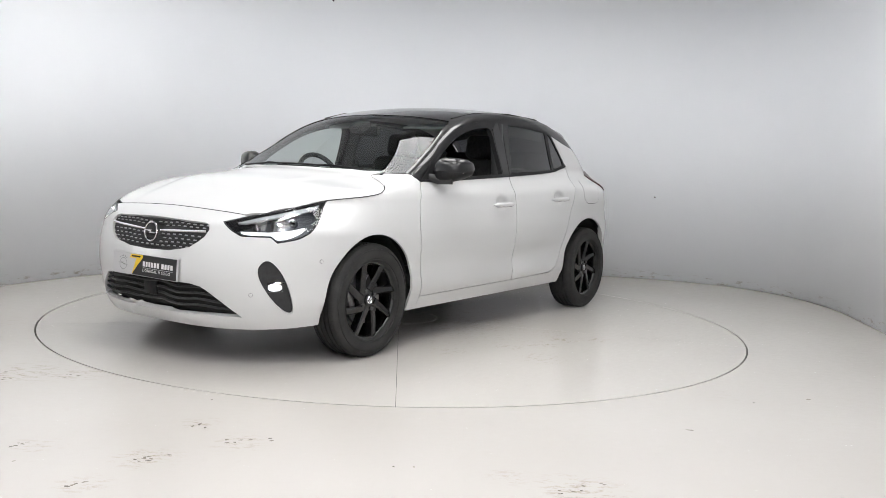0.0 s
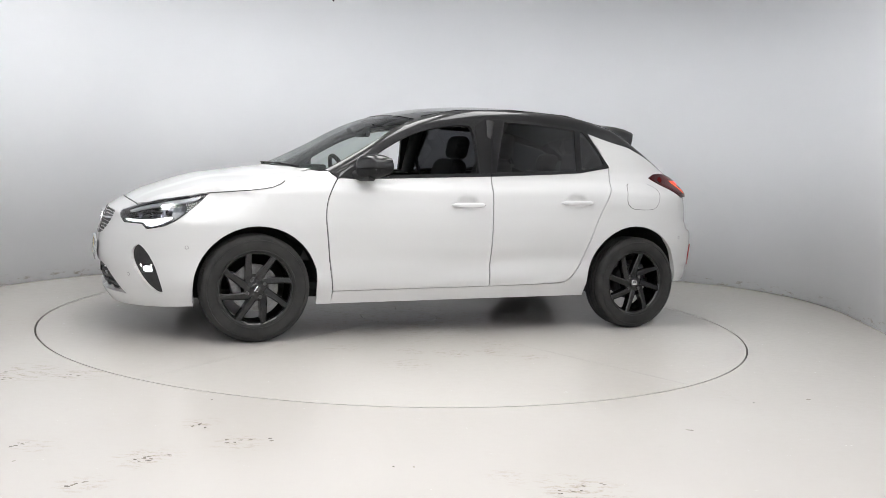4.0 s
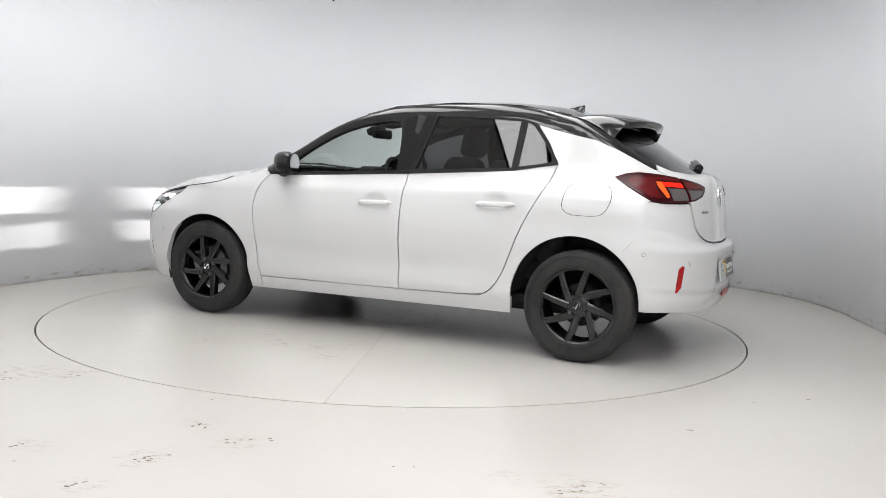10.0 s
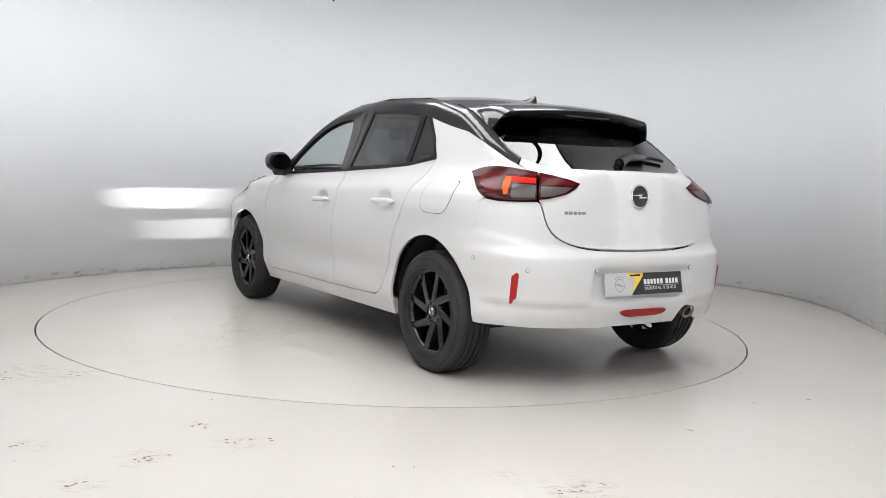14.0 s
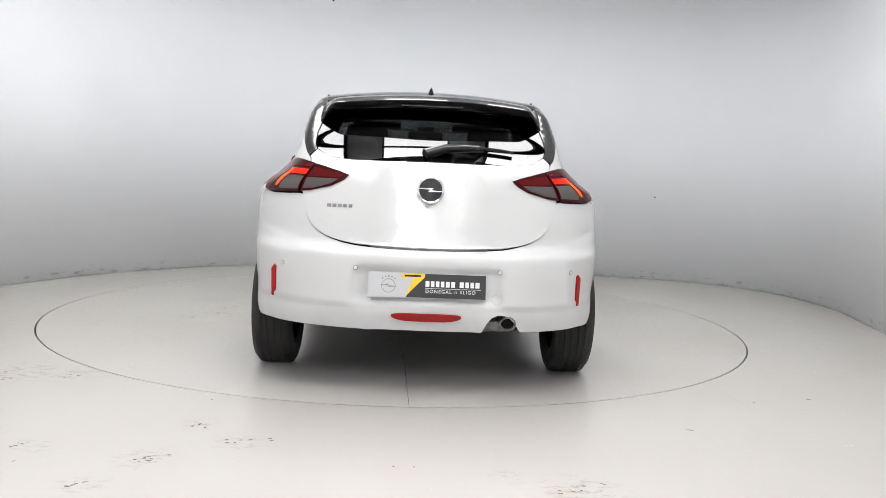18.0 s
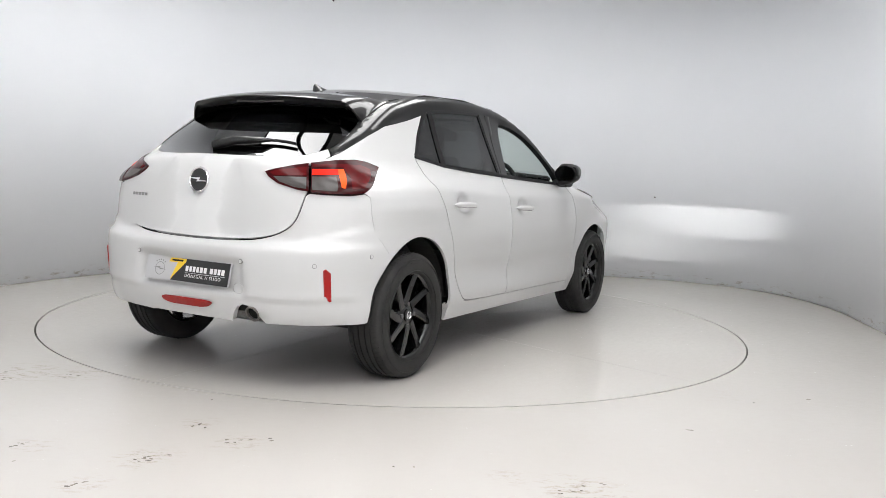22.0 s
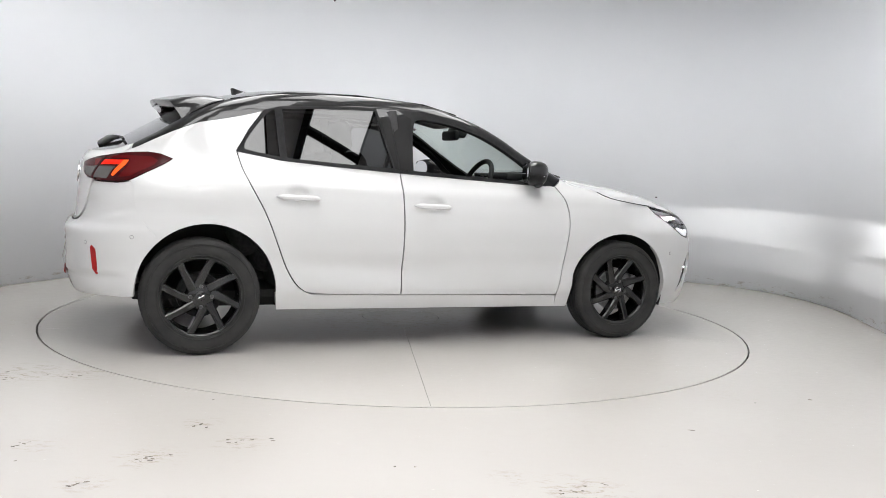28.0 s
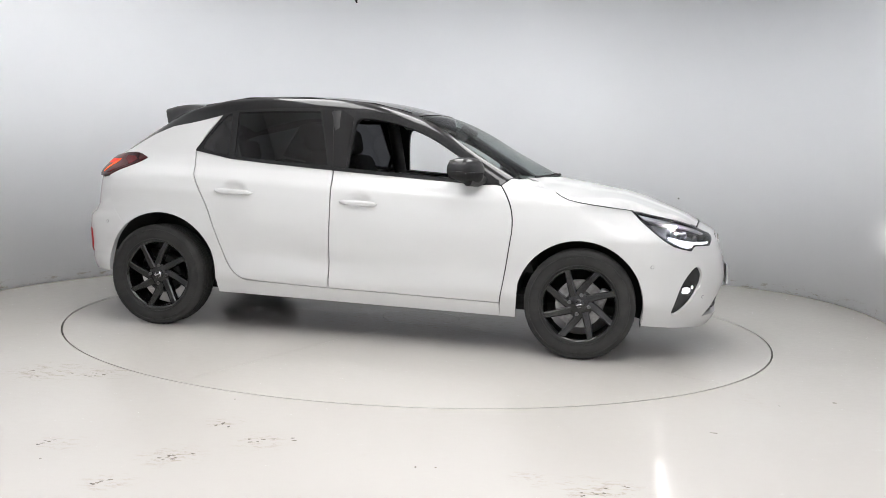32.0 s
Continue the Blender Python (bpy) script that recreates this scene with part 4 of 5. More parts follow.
# aerial
fin = bmesh.new()
rows = []
for s, h in ((0, 0.0), (0.25, 0.012), (0.5, 0.026), (0.75, 0.042), (0.92, 0.05), (1.0, 0.046)):
    x = -0.915 - 0.10 * s
    base = on_top(x, 0)[2] - 0.004
    w = 0.03 * (1 - 0.5 * s)
    rows.append([fin.verts.new(p) for p in ((x, w, base), (x - 0.004, w * 0.35, base + h * 0.6 + 0.004), (x - 0.006, 0, base + h * 0.75 + 0.005), (x - 0.004, -w * 0.35, base + h * 0.6 + 0.004), (x, -w, base))])
for a, b in zip(rows, rows[1:]):
    for k in range(4):
        fin.faces.new((a[k], a[k + 1], b[k + 1], b[k]))
fin.faces.new(rows[-1])
fin.faces.new(rows[0])
bmesh.ops.recalc_face_normals(fin, faces=fin.faces)
part("roof_aerial", smooth_by_angle(fin, 50), BLACK, car, "black shark-fin aerial")

# ---- front end ----
nose = top_to("front", [(x + 0.006, y) for x, y in HOOD_NOSE])
arch_f = side_to("front", arc(*AF, -14, 48, 26)[:-1])
GRILLE = mirrored([(0, 0.717), (10, 0.713), (17.5, 0.709), (23.8, 0.706), (25.4, 0.697), (25.8, 0.675), (24.6, 0.642), (22.6, 0.615), (18.9, 0.580), (11, 0.558), (0, 0.552)])
LOWER = mirrored([(0, 0.409), (12, 0.409), (20, 0.407), (23.8, 0.397), (25.7, 0.383), (30.7, 0.330), (37.2, 0.256), (28, 0.256), (17, 0.252), (0, 0.245)])
FOG = rounded([(44.2, 0.549), (41.6, 0.508), (41.8, 0.455), (44.2, 0.382), (47.4, 0.316), (50.3, 0.275), (52.6, 0.275), (51.8, 0.350), (50.1, 0.437), (47.2, 0.513)])
bumper_half = nose + [HEAD[i] for i in (1, 0, 14, 13, 12, 11, 10, 9, 8)] + side_to("front", [(x - 0.001, z) for x, z in WING_SEAM[::-1]]) + arch_f[::-1] + [(61.5, 0.205), (50, 0.196), (30, 0.188), (0, 0.186)]
front_bumper = skin("front_bumper", "front", mirrored(bumper_half), WHITE, car, holes=[GRILLE, LOWER, FOG, [(-a, z) for a, z in FOG]], step=0.022, thick=0.03)
skin("bumper_lip", "front", mirrored([(0, 0.188), (30, 0.190), (50, 0.198), (55, 0.202), (52, 0.172), (45, 0.162), (0, 0.158)]), PLASTIC, car, "black plastic lower lip", lift=-0.045)
skin("front_lining", "front", mirrored([(0, 0.70), (27, 0.69), (58, 0.69), (60, 0.23), (0, 0.2)]), DARK, car, lift=-0.075, thick=0, step=0.06)


def front_point(a, z, lift=0.0):
    p = on_form("front", [(a, z)])
    return tuple(p[0] + normals(p)[0] * lift)


grille = skin("radiator_grille", "front", GRILLE, PLASTIC, car, "black radiator grille with small bright dashes", lift=-0.012, thick=0.02)
for row, z in enumerate((0.697, 0.682, 0.640, 0.621, 0.602, 0.583)):
    for k in range(-9, 10):
        a = k * 2.75 + (1.375 if row % 2 else 0)
        lim = 25.0 if z > 0.63 else 19.5 + (z - 0.58) * 110
        if abs(a) < lim and abs(a) > (4.6 if abs(z - 0.64) < 0.05 else 0):
            s = slab([(-0.0100, -0.0028), (0.0100, -0.0028), (0.0080, 0.0028), (-0.0080, 0.0028)], 0.004, bevel=0.0008)
            n = Vector(normals(np.array([front_point(a, z)]))[0])
            bmesh.ops.transform(s, matrix=Matrix.Translation(front_point(a, z, -0.007)) @ n.to_track_quat("Z", "Y").to_matrix().to_4x4(), verts=s.verts)
            part("grille_dash", s, DASH, grille)
for row, z in enumerate((0.705, 0.6895, 0.631, 0.6115, 0.5925, 0.574)):
    lim = 25.5 if z > 0.62 else 19.0 + (z - 0.574) * 110
    part("grille_rib", tube([front_point(a, z, -0.010) for a in np.linspace(-lim, lim, 30)], 0.003, 5), PLASTIC, grille)
for sd in (1, -1):
    pts = [front_point(sd * a, 0.650 + 0.016 * (a - 4) / 22, -0.001) for a in np.linspace(4.2, 24.8, 16)]
    bar = tube(pts, [0.0035 + 0.003 * math.sin(math.pi * min(i / 4, 1) / 2) for i in range(16)], 6)
    part("chrome_bar", bar, CHROME, grille, "chrome bar beside the badge")


def badge(parent, at, r, dark):
    """A ring crossed by a flat bolt: a plain maker's emblem."""
    b = empty_part("badge", parent, "round chrome emblem")
    bm = lathe([(r * 0.84, 0.0), (r * 0.86, 0.006), (r * 0.93, 0.009), (r, 0.006), (r * 1.01, 0.0)], 40, closed=True)
    bmesh.ops.transform(bm, matrix=at, verts=bm.verts)
    part("emblem_ring", bm, CHROME, b)
    z = slab([(-r * 1.08, r * 0.10), (r * 0.22, r * 0.16), (r * 0.05, -r * 0.02), (r * 1.08, -r * 0.10), (-r * 0.22, -r * 0.16), (-r * 0.05, r * 0.02)], 0.005, bevel=0.001)
    bmesh.ops.transform(z, matrix=at @ pose(0, 0, 0.010), verts=z.verts)
    part("emblem_bolt", z, CHROME, b)
    if dark:
        d = lathe([(0.001, 0.002), (r * 0.85, 0.002), (r * 0.85, -0.002)], 32)
        bmesh.ops.transform(d, matrix=at, verts=d.verts)
        part("emblem_backing", d, BLACK, b)
    return b


def facing(p, n, spin=0):
    """A pose at p whose z points along n, x level."""
    n = Vector(n).normalized()
    x = Vector((0, 0, 1)).cross(n).normalized()
    y = n.cross(x)
    return Matrix.Translation(p) @ Matrix((x, y, n)).transposed().to_4x4() @ pose(0, 0, 0, 0, 0, spin)


badge(car, facing(front_point(0, 0.637, 0.002), (1, 0, 0.12)), 0.052, False)

lower = skin("lower_grille", "front", LOWER, DARK, car, "black lower air intake with slats", lift=-0.045, thick=0)
for z, lim in ((0.382, 27), (0.352, 30), (0.322, 33), (0.292, 35.5)):
    bars = [front_point(a, z + 0.004 * math.sin(a * 0.35), -0.018) for a in np.linspace(-lim, lim, 60)]
    part("intake_slat", tube(bars, 0.0065, 6), PLASTIC, lower)
part("radar_cover", block((0.012, 0.10, 0.085), (2.050, 0.0, 0.362), 0.004), SATIN, lower, "square black radar cover")


def number_plate(parent, at, label):
    """A show plate: white field with an emblem, yellow flash, dark field with lettering."""
    p = empty_part("show_plate", parent, label)
    W2, H2 = 0.26, 0.0555

    def piece(name, outline, mat, up, deep=0.002, bev=0.0):
        s = slab(outline, deep, bevel=bev)
        bmesh.ops.transform(s, matrix=at @ pose(0, 0, up), verts=s.verts)
        return part(name, s, mat, p)
    piece("plate_base", [(-W2, -H2), (W2, -H2), (W2, H2), (-W2, H2)], PLATE_WHITE, 0.0, 0.008, 0.001)
    piece("dark_field", [(-0.093, -H2 + 0.003), (W2 - 0.003, -H2 + 0.003), (W2 - 0.003, H2 - 0.003), (-0.043, H2 - 0.003)], PLATE_BLACK, 0.0011)
    piece("white_field", [(-W2 + 0.004, -H2 + 0.004), (-0.095, -H2 + 0.004), (-0.045, H2 - 0.004), (-W2 + 0.004, H2 - 0.004)], PLATE_WHITE, 0.0012)
    piece("yellow_flash", [(-0.095, -H2 + 0.006), (-0.012, H2 - 0.018), (-0.010, H2 - 0.004), (-0.105, H2 - 0.004), (-0.118, H2 - 0.024), (-0.062, H2 - 0.024)], PLATE_YELLOW, 0.002)
    piece("flash_caption", [(-0.10, H2 - 0.018), (-0.03, H2 - 0.018), (-0.028, H2 - 0.010), (-0.098, H2 - 0.010)], SATIN, 0.0026)
    ring = lathe([(0.028, 0), (0.0295, 0.0006), (0.031, 0)], 32, closed=True)
    bmesh.ops.transform(ring, matrix=at @ pose(-0.17, -0.004, 0.0014), verts=ring.verts)
    part("printed_ring", ring, SENSOR_RIM, p)
    piece("printed_bolt", [(-0.212, 0.0), (-0.168, 0.004), (-0.172, -0.002), (-0.128, -0.008), (-0.172, -0.010), (-0.168, -0.005)], SENSOR_RIM, 0.0020)
    for k in range(5):
        a = radians(50 + 20 * k)
        piece("printed_mark", [(-0.17 + 0.041 * math.cos(a) + dx, -0.004 + 0.041 * math.sin(a) + dy) for dx, dy in ((-0.003, -0.003), (0.003, -0.003), (0.003, 0.003), (-0.003, 0.003))], SENSOR_RIM, 0.0018)
    x = -0.008
    for k, w in enumerate((17, 15, 15, 15, 17, 17, 0, 18, 16, 15, 18)):
        if w:
            w *= 0.001
            piece("name_bar", [(x, -0.004), (x + w, -0.004), (x + w, 0.021), (x, 0.021)], LETTER, 0.0016)
            x += w + 0.0068
        else:
            x += 0.013
    line = piece("rule", [(-0.008, -0.012), (0.235, -0.012), (0.235, -0.0105), (-0.008, -0.0105)], LETTER, 0.0016)
    cu = bpy.data.curves.new("town_lettering", "FONT")
    cu.body, cu.size, cu.space_character, cu.extrude = "DONEGAL // SLIGO", 0.021, 1.25, 0.0004
    t = new("tmp_text", cu)
    bpy.context.view_layer.update()
    tm = bpy.data.meshes.new_from_object(t)
    bpy.data.objects.remove(t)
    tm.transform(at @ pose(-0.008, -0.031, 0.0020))
    tm.materials.clear()
    tm.materials.append(LETTER)
    part("town_lettering", tm, None, p)
    return p


number_plate(car, facing((2.094, 0.0, 0.466), (1, 0, 0.05)), "dealer show plate with dark and white fields")

# ---- lamps ----
STRIP = [(36.0, 0.677), (36.6, 0.662), (44.8, 0.660), (47.2, 0.636), (52.0, 0.652), (56.8, 0.708), (50.5, 0.685), (45, 0.675)]
HEAD_BACK = shader("lamp_inner_grey", (0.05, 0.054, 0.064), 0.35)
HEAD_TRIM = shader("lamp_bright_trim", (0.5, 0.5, 0.52), 0.3, 0.6)
HEAD_SILVER = shader("lamp_reflector", (0.10, 0.10, 0.115), 0.4, 1.0)
BEAM = shader("low_beam_source", (1, 1, 1), 0.5, emit=(1.0, 0.98, 0.95), strength=BEAM_STRENGTH)
FOG_BEAM = shader("fog_beam_source", (1, 1, 1), 0.5, emit=(1.0, 0.98, 0.95), strength=BEAM_STRENGTH * 0.6)


def beam(parent, mouth, material, w=0.012, drop=0.007, deep=0.05, half=0.030):
    """A lit strip at the back of a low black slot: it throws light ahead, below its own height."""
    x, y, z = mouth
    g = 0.0013
    shell = merge(block((deep, half * 2, 0.002), (x - deep / 2, y, z + 0.001)),
                  block((deep, half * 2, 0.002), (x - deep / 2, y, z - drop - 0.001)),
                  block((0.002, half * 2, drop), (x - deep - 0.002, y, z - drop / 2)),
                  block((deep, 0.002, drop), (x - deep / 2, y + half, z - drop / 2)),
                  block((deep, 0.002, drop), (x - deep / 2, y - half, z - drop / 2)))
    part("beam_shield", shell, DARK, parent)
    v = [(x - deep, y - w, z - 0.0002), (x - deep, y + w, z - 0.0002), (x - deep, y + w, z - g), (x - deep, y - w, z - g)]
    part("light_source", mesh_of("light_source", v, [(0, 1, 2, 3)], material), None, parent, "lit lamp source")


for sd in (1, -1):
    hl = empty_part("headlight", car, "clear headlight with a lit white strip")
    skin("lamp_housing", "front", HEAD, HEAD_BACK, hl, lift=-0.075, thick=0, side=sd)
    skin("lamp_rim", "front", HEAD, SATIN, hl, holes=[inset(HEAD, 0.008)], side=sd, lift=0.0, thick=0.07, step=0.012)
    skin("daylight_strip", "front", rounded(STRIP, {0}), WHITE_GLOW, hl, "lit white daytime light strip", side=sd, lift=-0.006, thick=0.012, step=0.012)
    skin("upper_strip", "front", [(34.5, 0.722), (43, 0.755), (53, 0.787), (62.8, 0.811), (61.2, 0.792), (53, 0.768), (43, 0.740), (37.5, 0.720)], HEAD_TRIM, hl, "bright trim strip", side=sd, lift=-0.010, thick=0.01, step=0.012)
    for a, z, r in ((40, 0.706, 0.016), (46, 0.722, 0.020), (52, 0.738, 0.020)):
        p = front_point(sd * a, z, -0.035)
        cup = merge(lathe([(r * 0.4, -0.02), (r, -0.004), (r * 1.15, 0.0), (r * 1.15, -0.02)], 24))
        bmesh.ops.transform(cup, matrix=facing(p, (1, 0.25 * sd, 0)), verts=cup.verts)
        part("reflector_cup", cup, HEAD_SILVER, hl, "small chrome reflector")
        ball = bmesh.new()
        bmesh.ops.create_uvsphere(ball, u_segments=16, v_segments=8, radius=r * 0.8)
        bmesh.ops.transform(ball, matrix=facing(p, (1, 0.25 * sd, 0)) @ Matrix.Diagonal((1, 1, 0.5, 1)), verts=ball.verts)
        part("projector_lens", smooth_by_angle(ball, 80), SMOKE, hl)
    pm = front_point(sd * 47, 0.715)
    beam(hl, (pm[0] - 0.012, pm[1] - sd * 0.01, 0.716), BEAM)
    ln = skin("lens_cover", "front", inset(HEAD, 0.002), LENS, hl, "clear lens cover", side=sd, lift=0.001, thick=0, step=0.02)
    ln.visible_shadow = False
    fp = empty_part("fog_lamp", car, "fog lamp in a black teardrop surround")
    skin("fog_surround", "front", FOG, PLASTIC, fp, side=sd, holes=[[(44.8, 0.382), (49.2, 0.386), (48.6, 0.436), (44.4, 0.432)]], lift=-0.016, thick=0.01, step=0.015)
    skin("fog_back", "front", [(44, 0.39), (51, 0.39), (51, 0.45), (44, 0.45)], HEAD_SILVER, fp, side=sd, lift=-0.08, thick=0)
    pf = front_point(sd * 46.7, 0.425)
    beam(fp, (pf[0] - 0.034, pf[1] - sd * 0.008, 0.432), FOG_BEAM, 0.014, 0.006, 0.045, 0.032)
    skin("fog_glass", "front", rounded([(45.1, 0.384), (48.9, 0.388), (49.0, 0.416), (47.9, 0.422), (45.3, 0.421), (44.7, 0.410)]), WHITE_GLOW, fp, "lit fog lamp glass", side=sd, lift=-0.026, thick=0.003)
    sensor("front", (39.8, 0.371), front_bumper, sd)
    sensor("front", (60.8, 0.535), front_bumper, sd)

# ---- rear end ----
RED_BRIGHT = shader("red_reflector", (0.34, 0.010, 0.010), 0.3, coat=0.2, spec=0.2)
lamp_inner = [(40.0, 1.013)] + LAMP[5:11] + [(40.0, 0.892)]
lamp_outer = LAMP[:5] + [(40.7, 1.015), (40.7, 0.891)] + LAMP[11:]
gate_outline = [(0, 0.664)] + GATE_CUT[1:] + [(39.7, 0.8935)] + lamp_inner[::-1][1:-1] + [(40.0, 1.014), (44.0, 1.0245)] + top_to("rear", [(-1.612, 0.559)] + [(x - 0.008, y) for x, y in GLASS_FOOT[::-1]])
tailgate = skin("tailgate", "rear", mirrored(gate_outline), WHITE, car, step=0.022)
arch_r = side_to("rear", arc(*AR, 183, 132, 10))
bump_half = [(a + 0.006 * a, z - 0.0055 * (1 - (a / 41) ** 4)) for a, z in GATE_CUT[:-1]] + [(40.2, 0.884), (44, 0.881), (51, 0.880), (55.6, 0.8895)] + side_to("rear", [(x + 0.001, z) for x, z in TAIL_SEAM[::-1]]) + arch_r[::-1] + [(55, 0.305), (50, 0.302), (40, 0.298), (20, 0.290), (0, 0.288)]


def plate_recess(p):
    """The bay for the number plate, pressed into the bumper."""
    y, z = np.abs(p[:, 1]), p[:, 2]
    bay = 1 / (1 + np.exp((y - 0.315 - (0.55 - z) * 0.12) / 0.010)) / (1 + np.exp((z - 0.572) / 0.006)) / (1 + np.exp((0.418 - z) / 0.010))
    # the bumper stands proud of the tailgate below a ledge
    ledge = 1 / (1 + np.exp(np.clip((z - 0.650 - 0.10 * (y / 0.8) ** 4) / 0.005, -40, 40))) * np.clip((-1.56 - p[:, 0]) / 0.12, 0, 1)
    # a crease under the reflectors, and the valance set back below it
    lower = 0.012 / (1 + np.exp(np.clip((z - 0.402 - 0.010 * (y / 0.6) ** 2) / 0.003, -40, 40))) * np.clip((-1.62 - p[:, 0]) / 0.10, 0, 1)
    return -0.028 * bay * (p[:, 0] < -1.7) - 0.008 * (np.clip((-1.56 - p[:, 0]) / 0.12, 0, 1) - ledge) - lower


bump_outline = mirrored(bump_half)
cut = bump_outline.index((-20, 0.290))
# the notch over the tailpipe
bump_outline[cut:cut + 1] = [(-17.2, 0.289), (-18.2, 0.335), (-19.6, 0.366), (-21.5, 0.378), (-23.6, 0.374), (-25.6, 0.350), (-28.6, 0.2945)]
rear_bumper = skin("rear_bumper", "rear", bump_outline, WHITE, car, step=0.014, thick=0.03, warp=plate_recess)
skin("rear_lining", "rear", mirrored([(0, 0.98), (40, 0.98), (56, 0.86), (55, 0.36), (0, 0.30)]), DARK, car, lift=-0.06, thick=0, step=0.06)


def rear_point(a, z, lift=0.0):
    p = on_form("rear", [(a, z)])
    return tuple(p[0] + normals(p)[0] * lift)


for sd in (1, -1):
    tl = empty_part("tail_light", car, "red and smoked tail light, lit red")
    skin("outer_lens", "rear", lamp_outer, RED_DARK, tl, "dark red glossy lens", side=sd, lift=0.006, thick=0.03, step=0.015)
    skin("inner_lens", "rear", lamp_inner, RED_DARK, tl, "dark red glossy lens on the tailgate", side=sd, lift=0.006, thick=0.03, step=0.015)
    skin("lit_strip", "rear", [(41.0, 0.986), (41.0, 0.962), (48.8, 0.966), (49.0, 0.989)], RED_GLOW, tl, "glowing red strip", side=sd, lift=0.0075, thick=0.001, step=0.012)
    skin("lit_corner", "rear", [(49.05, 0.989), (48.85, 0.966), (48.9, 0.912), (49.9, 0.908), (50.7, 0.935), (51.1, 0.965), (50.9, 0.990)], AMBER_GLOW, tl, "bright orange corner of the lit strip", side=sd, lift=0.0075, thick=0.001, step=0.012)
    skin("outer_red_band", "rear", [(41.2, 1.006), (41.2, 0.996), (51.0, 1.000), (52.3, 0.955), (51.8, 0.905), (55.5, 0.912), (60.5, 0.97), (61.0, 0.995), (58.0, 1.012), (50, 1.014)], RED, tl, "bright red band", side=sd, lift=0.0072, thick=0.001, step=0.012)
    skin("reverse_lens", "rear", [(41.0, 0.954), (41.0, 0.900), (47.6, 0.896), (48.0, 0.912), (47.9, 0.956)], GREY_LENS, tl, "grey clear reversing lens", side=sd, lift=0.0074, thick=0.001, step=0.012)
    skin("inner_grey_lens", "rear", [(39.4, 0.950), (39.4, 0.903), (36, 0.908), (31.5, 0.930), (29.5, 0.951)], GREY_LENS, tl, "grey clear lens", side=sd, lift=0.0074, thick=0.001, step=0.012)
    skin("inner_red_band", "rear", [(39.4, 0.996), (39.4, 0.957), (29.5, 0.957), (28.2, 0.968), (31, 0.980)], RED, tl, "red band", side=sd, lift=0.0074, thick=0.001, step=0.012)
    lean = -sd
    rf = slab([(lean * x, z) for x, z in ((-0.022, 0.066), (-0.010, 0.074), (0.012, 0.056), (0.020, -0.070), (0.010, -0.074), (-0.014, -0.046))[::lean]], 0.02, bevel=0.003)
    bmesh.ops.transform(rf, matrix=facing(rear_point(sd * 45.3, 0.487, 0.005), normals(np.array([rear_point(sd * 45.3, 0.487)]))[0]), verts=rf.verts)
    part("rear_reflector", rf, RED_BRIGHT, rear_bumper, "upright red reflector")
    sensor("rear", (41.8, 0.572), rear_bumper, sd)
    sensor("rear", (21.0, 0.572), rear_bumper, sd)
    sensor("rear", (57.5, 0.612), rear_bumper, sd)
skin("rear_fog_light", "rear", rounded(mirrored([(0, 0.378), (11.8, 0.377), (8.6, 0.345), (0, 0.344)])), RED_BRIGHT, rear_bumper, "wide red rear fog light", lift=0.003, thick=0.006, step=0.015)
p = lathe([(0.0235, 0), (0.024, 0.0012), (0.0245, 0)], 28, closed=True)
bmesh.ops.transform(p, matrix=facing(rear_point(-20.5, 0.452, 0.0), (-1, -0.25, 0.0)), verts=p.verts)
part("tow_eye_cover", p, SENSOR_RIM, rear_bumper, "round tow eye cover")
badge(tailgate.parent, facing(rear_point(0, 0.918, 0.003), (-1, 0, 0.1)), 0.060, True)
number_plate(car, facing((-1.930, 0.0, 0.503), (-1, 0, 0.22)), "dealer show plate with dark and white fields")
for k in range(5):
    s = slab([(-0.0085, -0.007), (0.0085, -0.007), (0.0085, 0.007), (-0.0085, 0.007)], 0.004, bevel=0.001)
    a = 31.2 - 1.55 * k
    bmesh.ops.transform(s, matrix=facing(rear_point(a, 0.836, 0.004), normals(np.array([rear_point(a, 0.836)]))[0]), verts=s.verts)
    part("model_name_bar", s, SENSOR_RIM, tailgate, "small grey lettering shape")
SOOTY = mottle(shader("sooty_steel", (0.1, 0.09, 0.08), 0.45, 0.9), (0.12, 0.11, 0.10), (0.32, 0.30, 0.28), 40, rough=(0.35, 0.6))
ex = empty_part("exhaust", car, "sooty steel exhaust tailpipe")
pipe = lathe([(0.030, 0.0), (0.035, 0.002), (0.038, 0.0), (0.038, -0.16), (0.030, -0.16)], 28, "x", True)
PIPE_END = Matrix.Translation((-1.895, -0.365, 0.338)) @ Matrix.Rotation(radians(-24), 4, "Y")
for v in pipe.verts:
    v.co = PIPE_END @ Vector((-v.co.x, v.co.y, v.co.z))
bmesh.ops.recalc_face_normals(pipe, faces=pipe.faces)
part("tailpipe", pipe, SOOTY, ex)
# a dark disc caps the bore in place of its deep shade
bore_dark = lathe([(0.001, 0), (0.032, 0)], 24, "x")
bmesh.ops.transform(bore_dark, matrix=PIPE_END @ Matrix.Translation((0.012, 0, 0)), verts=bore_dark.verts)
part("pipe_inside", bore_dark, DARK, ex)
part("silencer", block((0.22, 0.50, 0.12), (-1.66, -0.15, 0.33), 0.045), STEEL, ex, "grey steel silencer box")

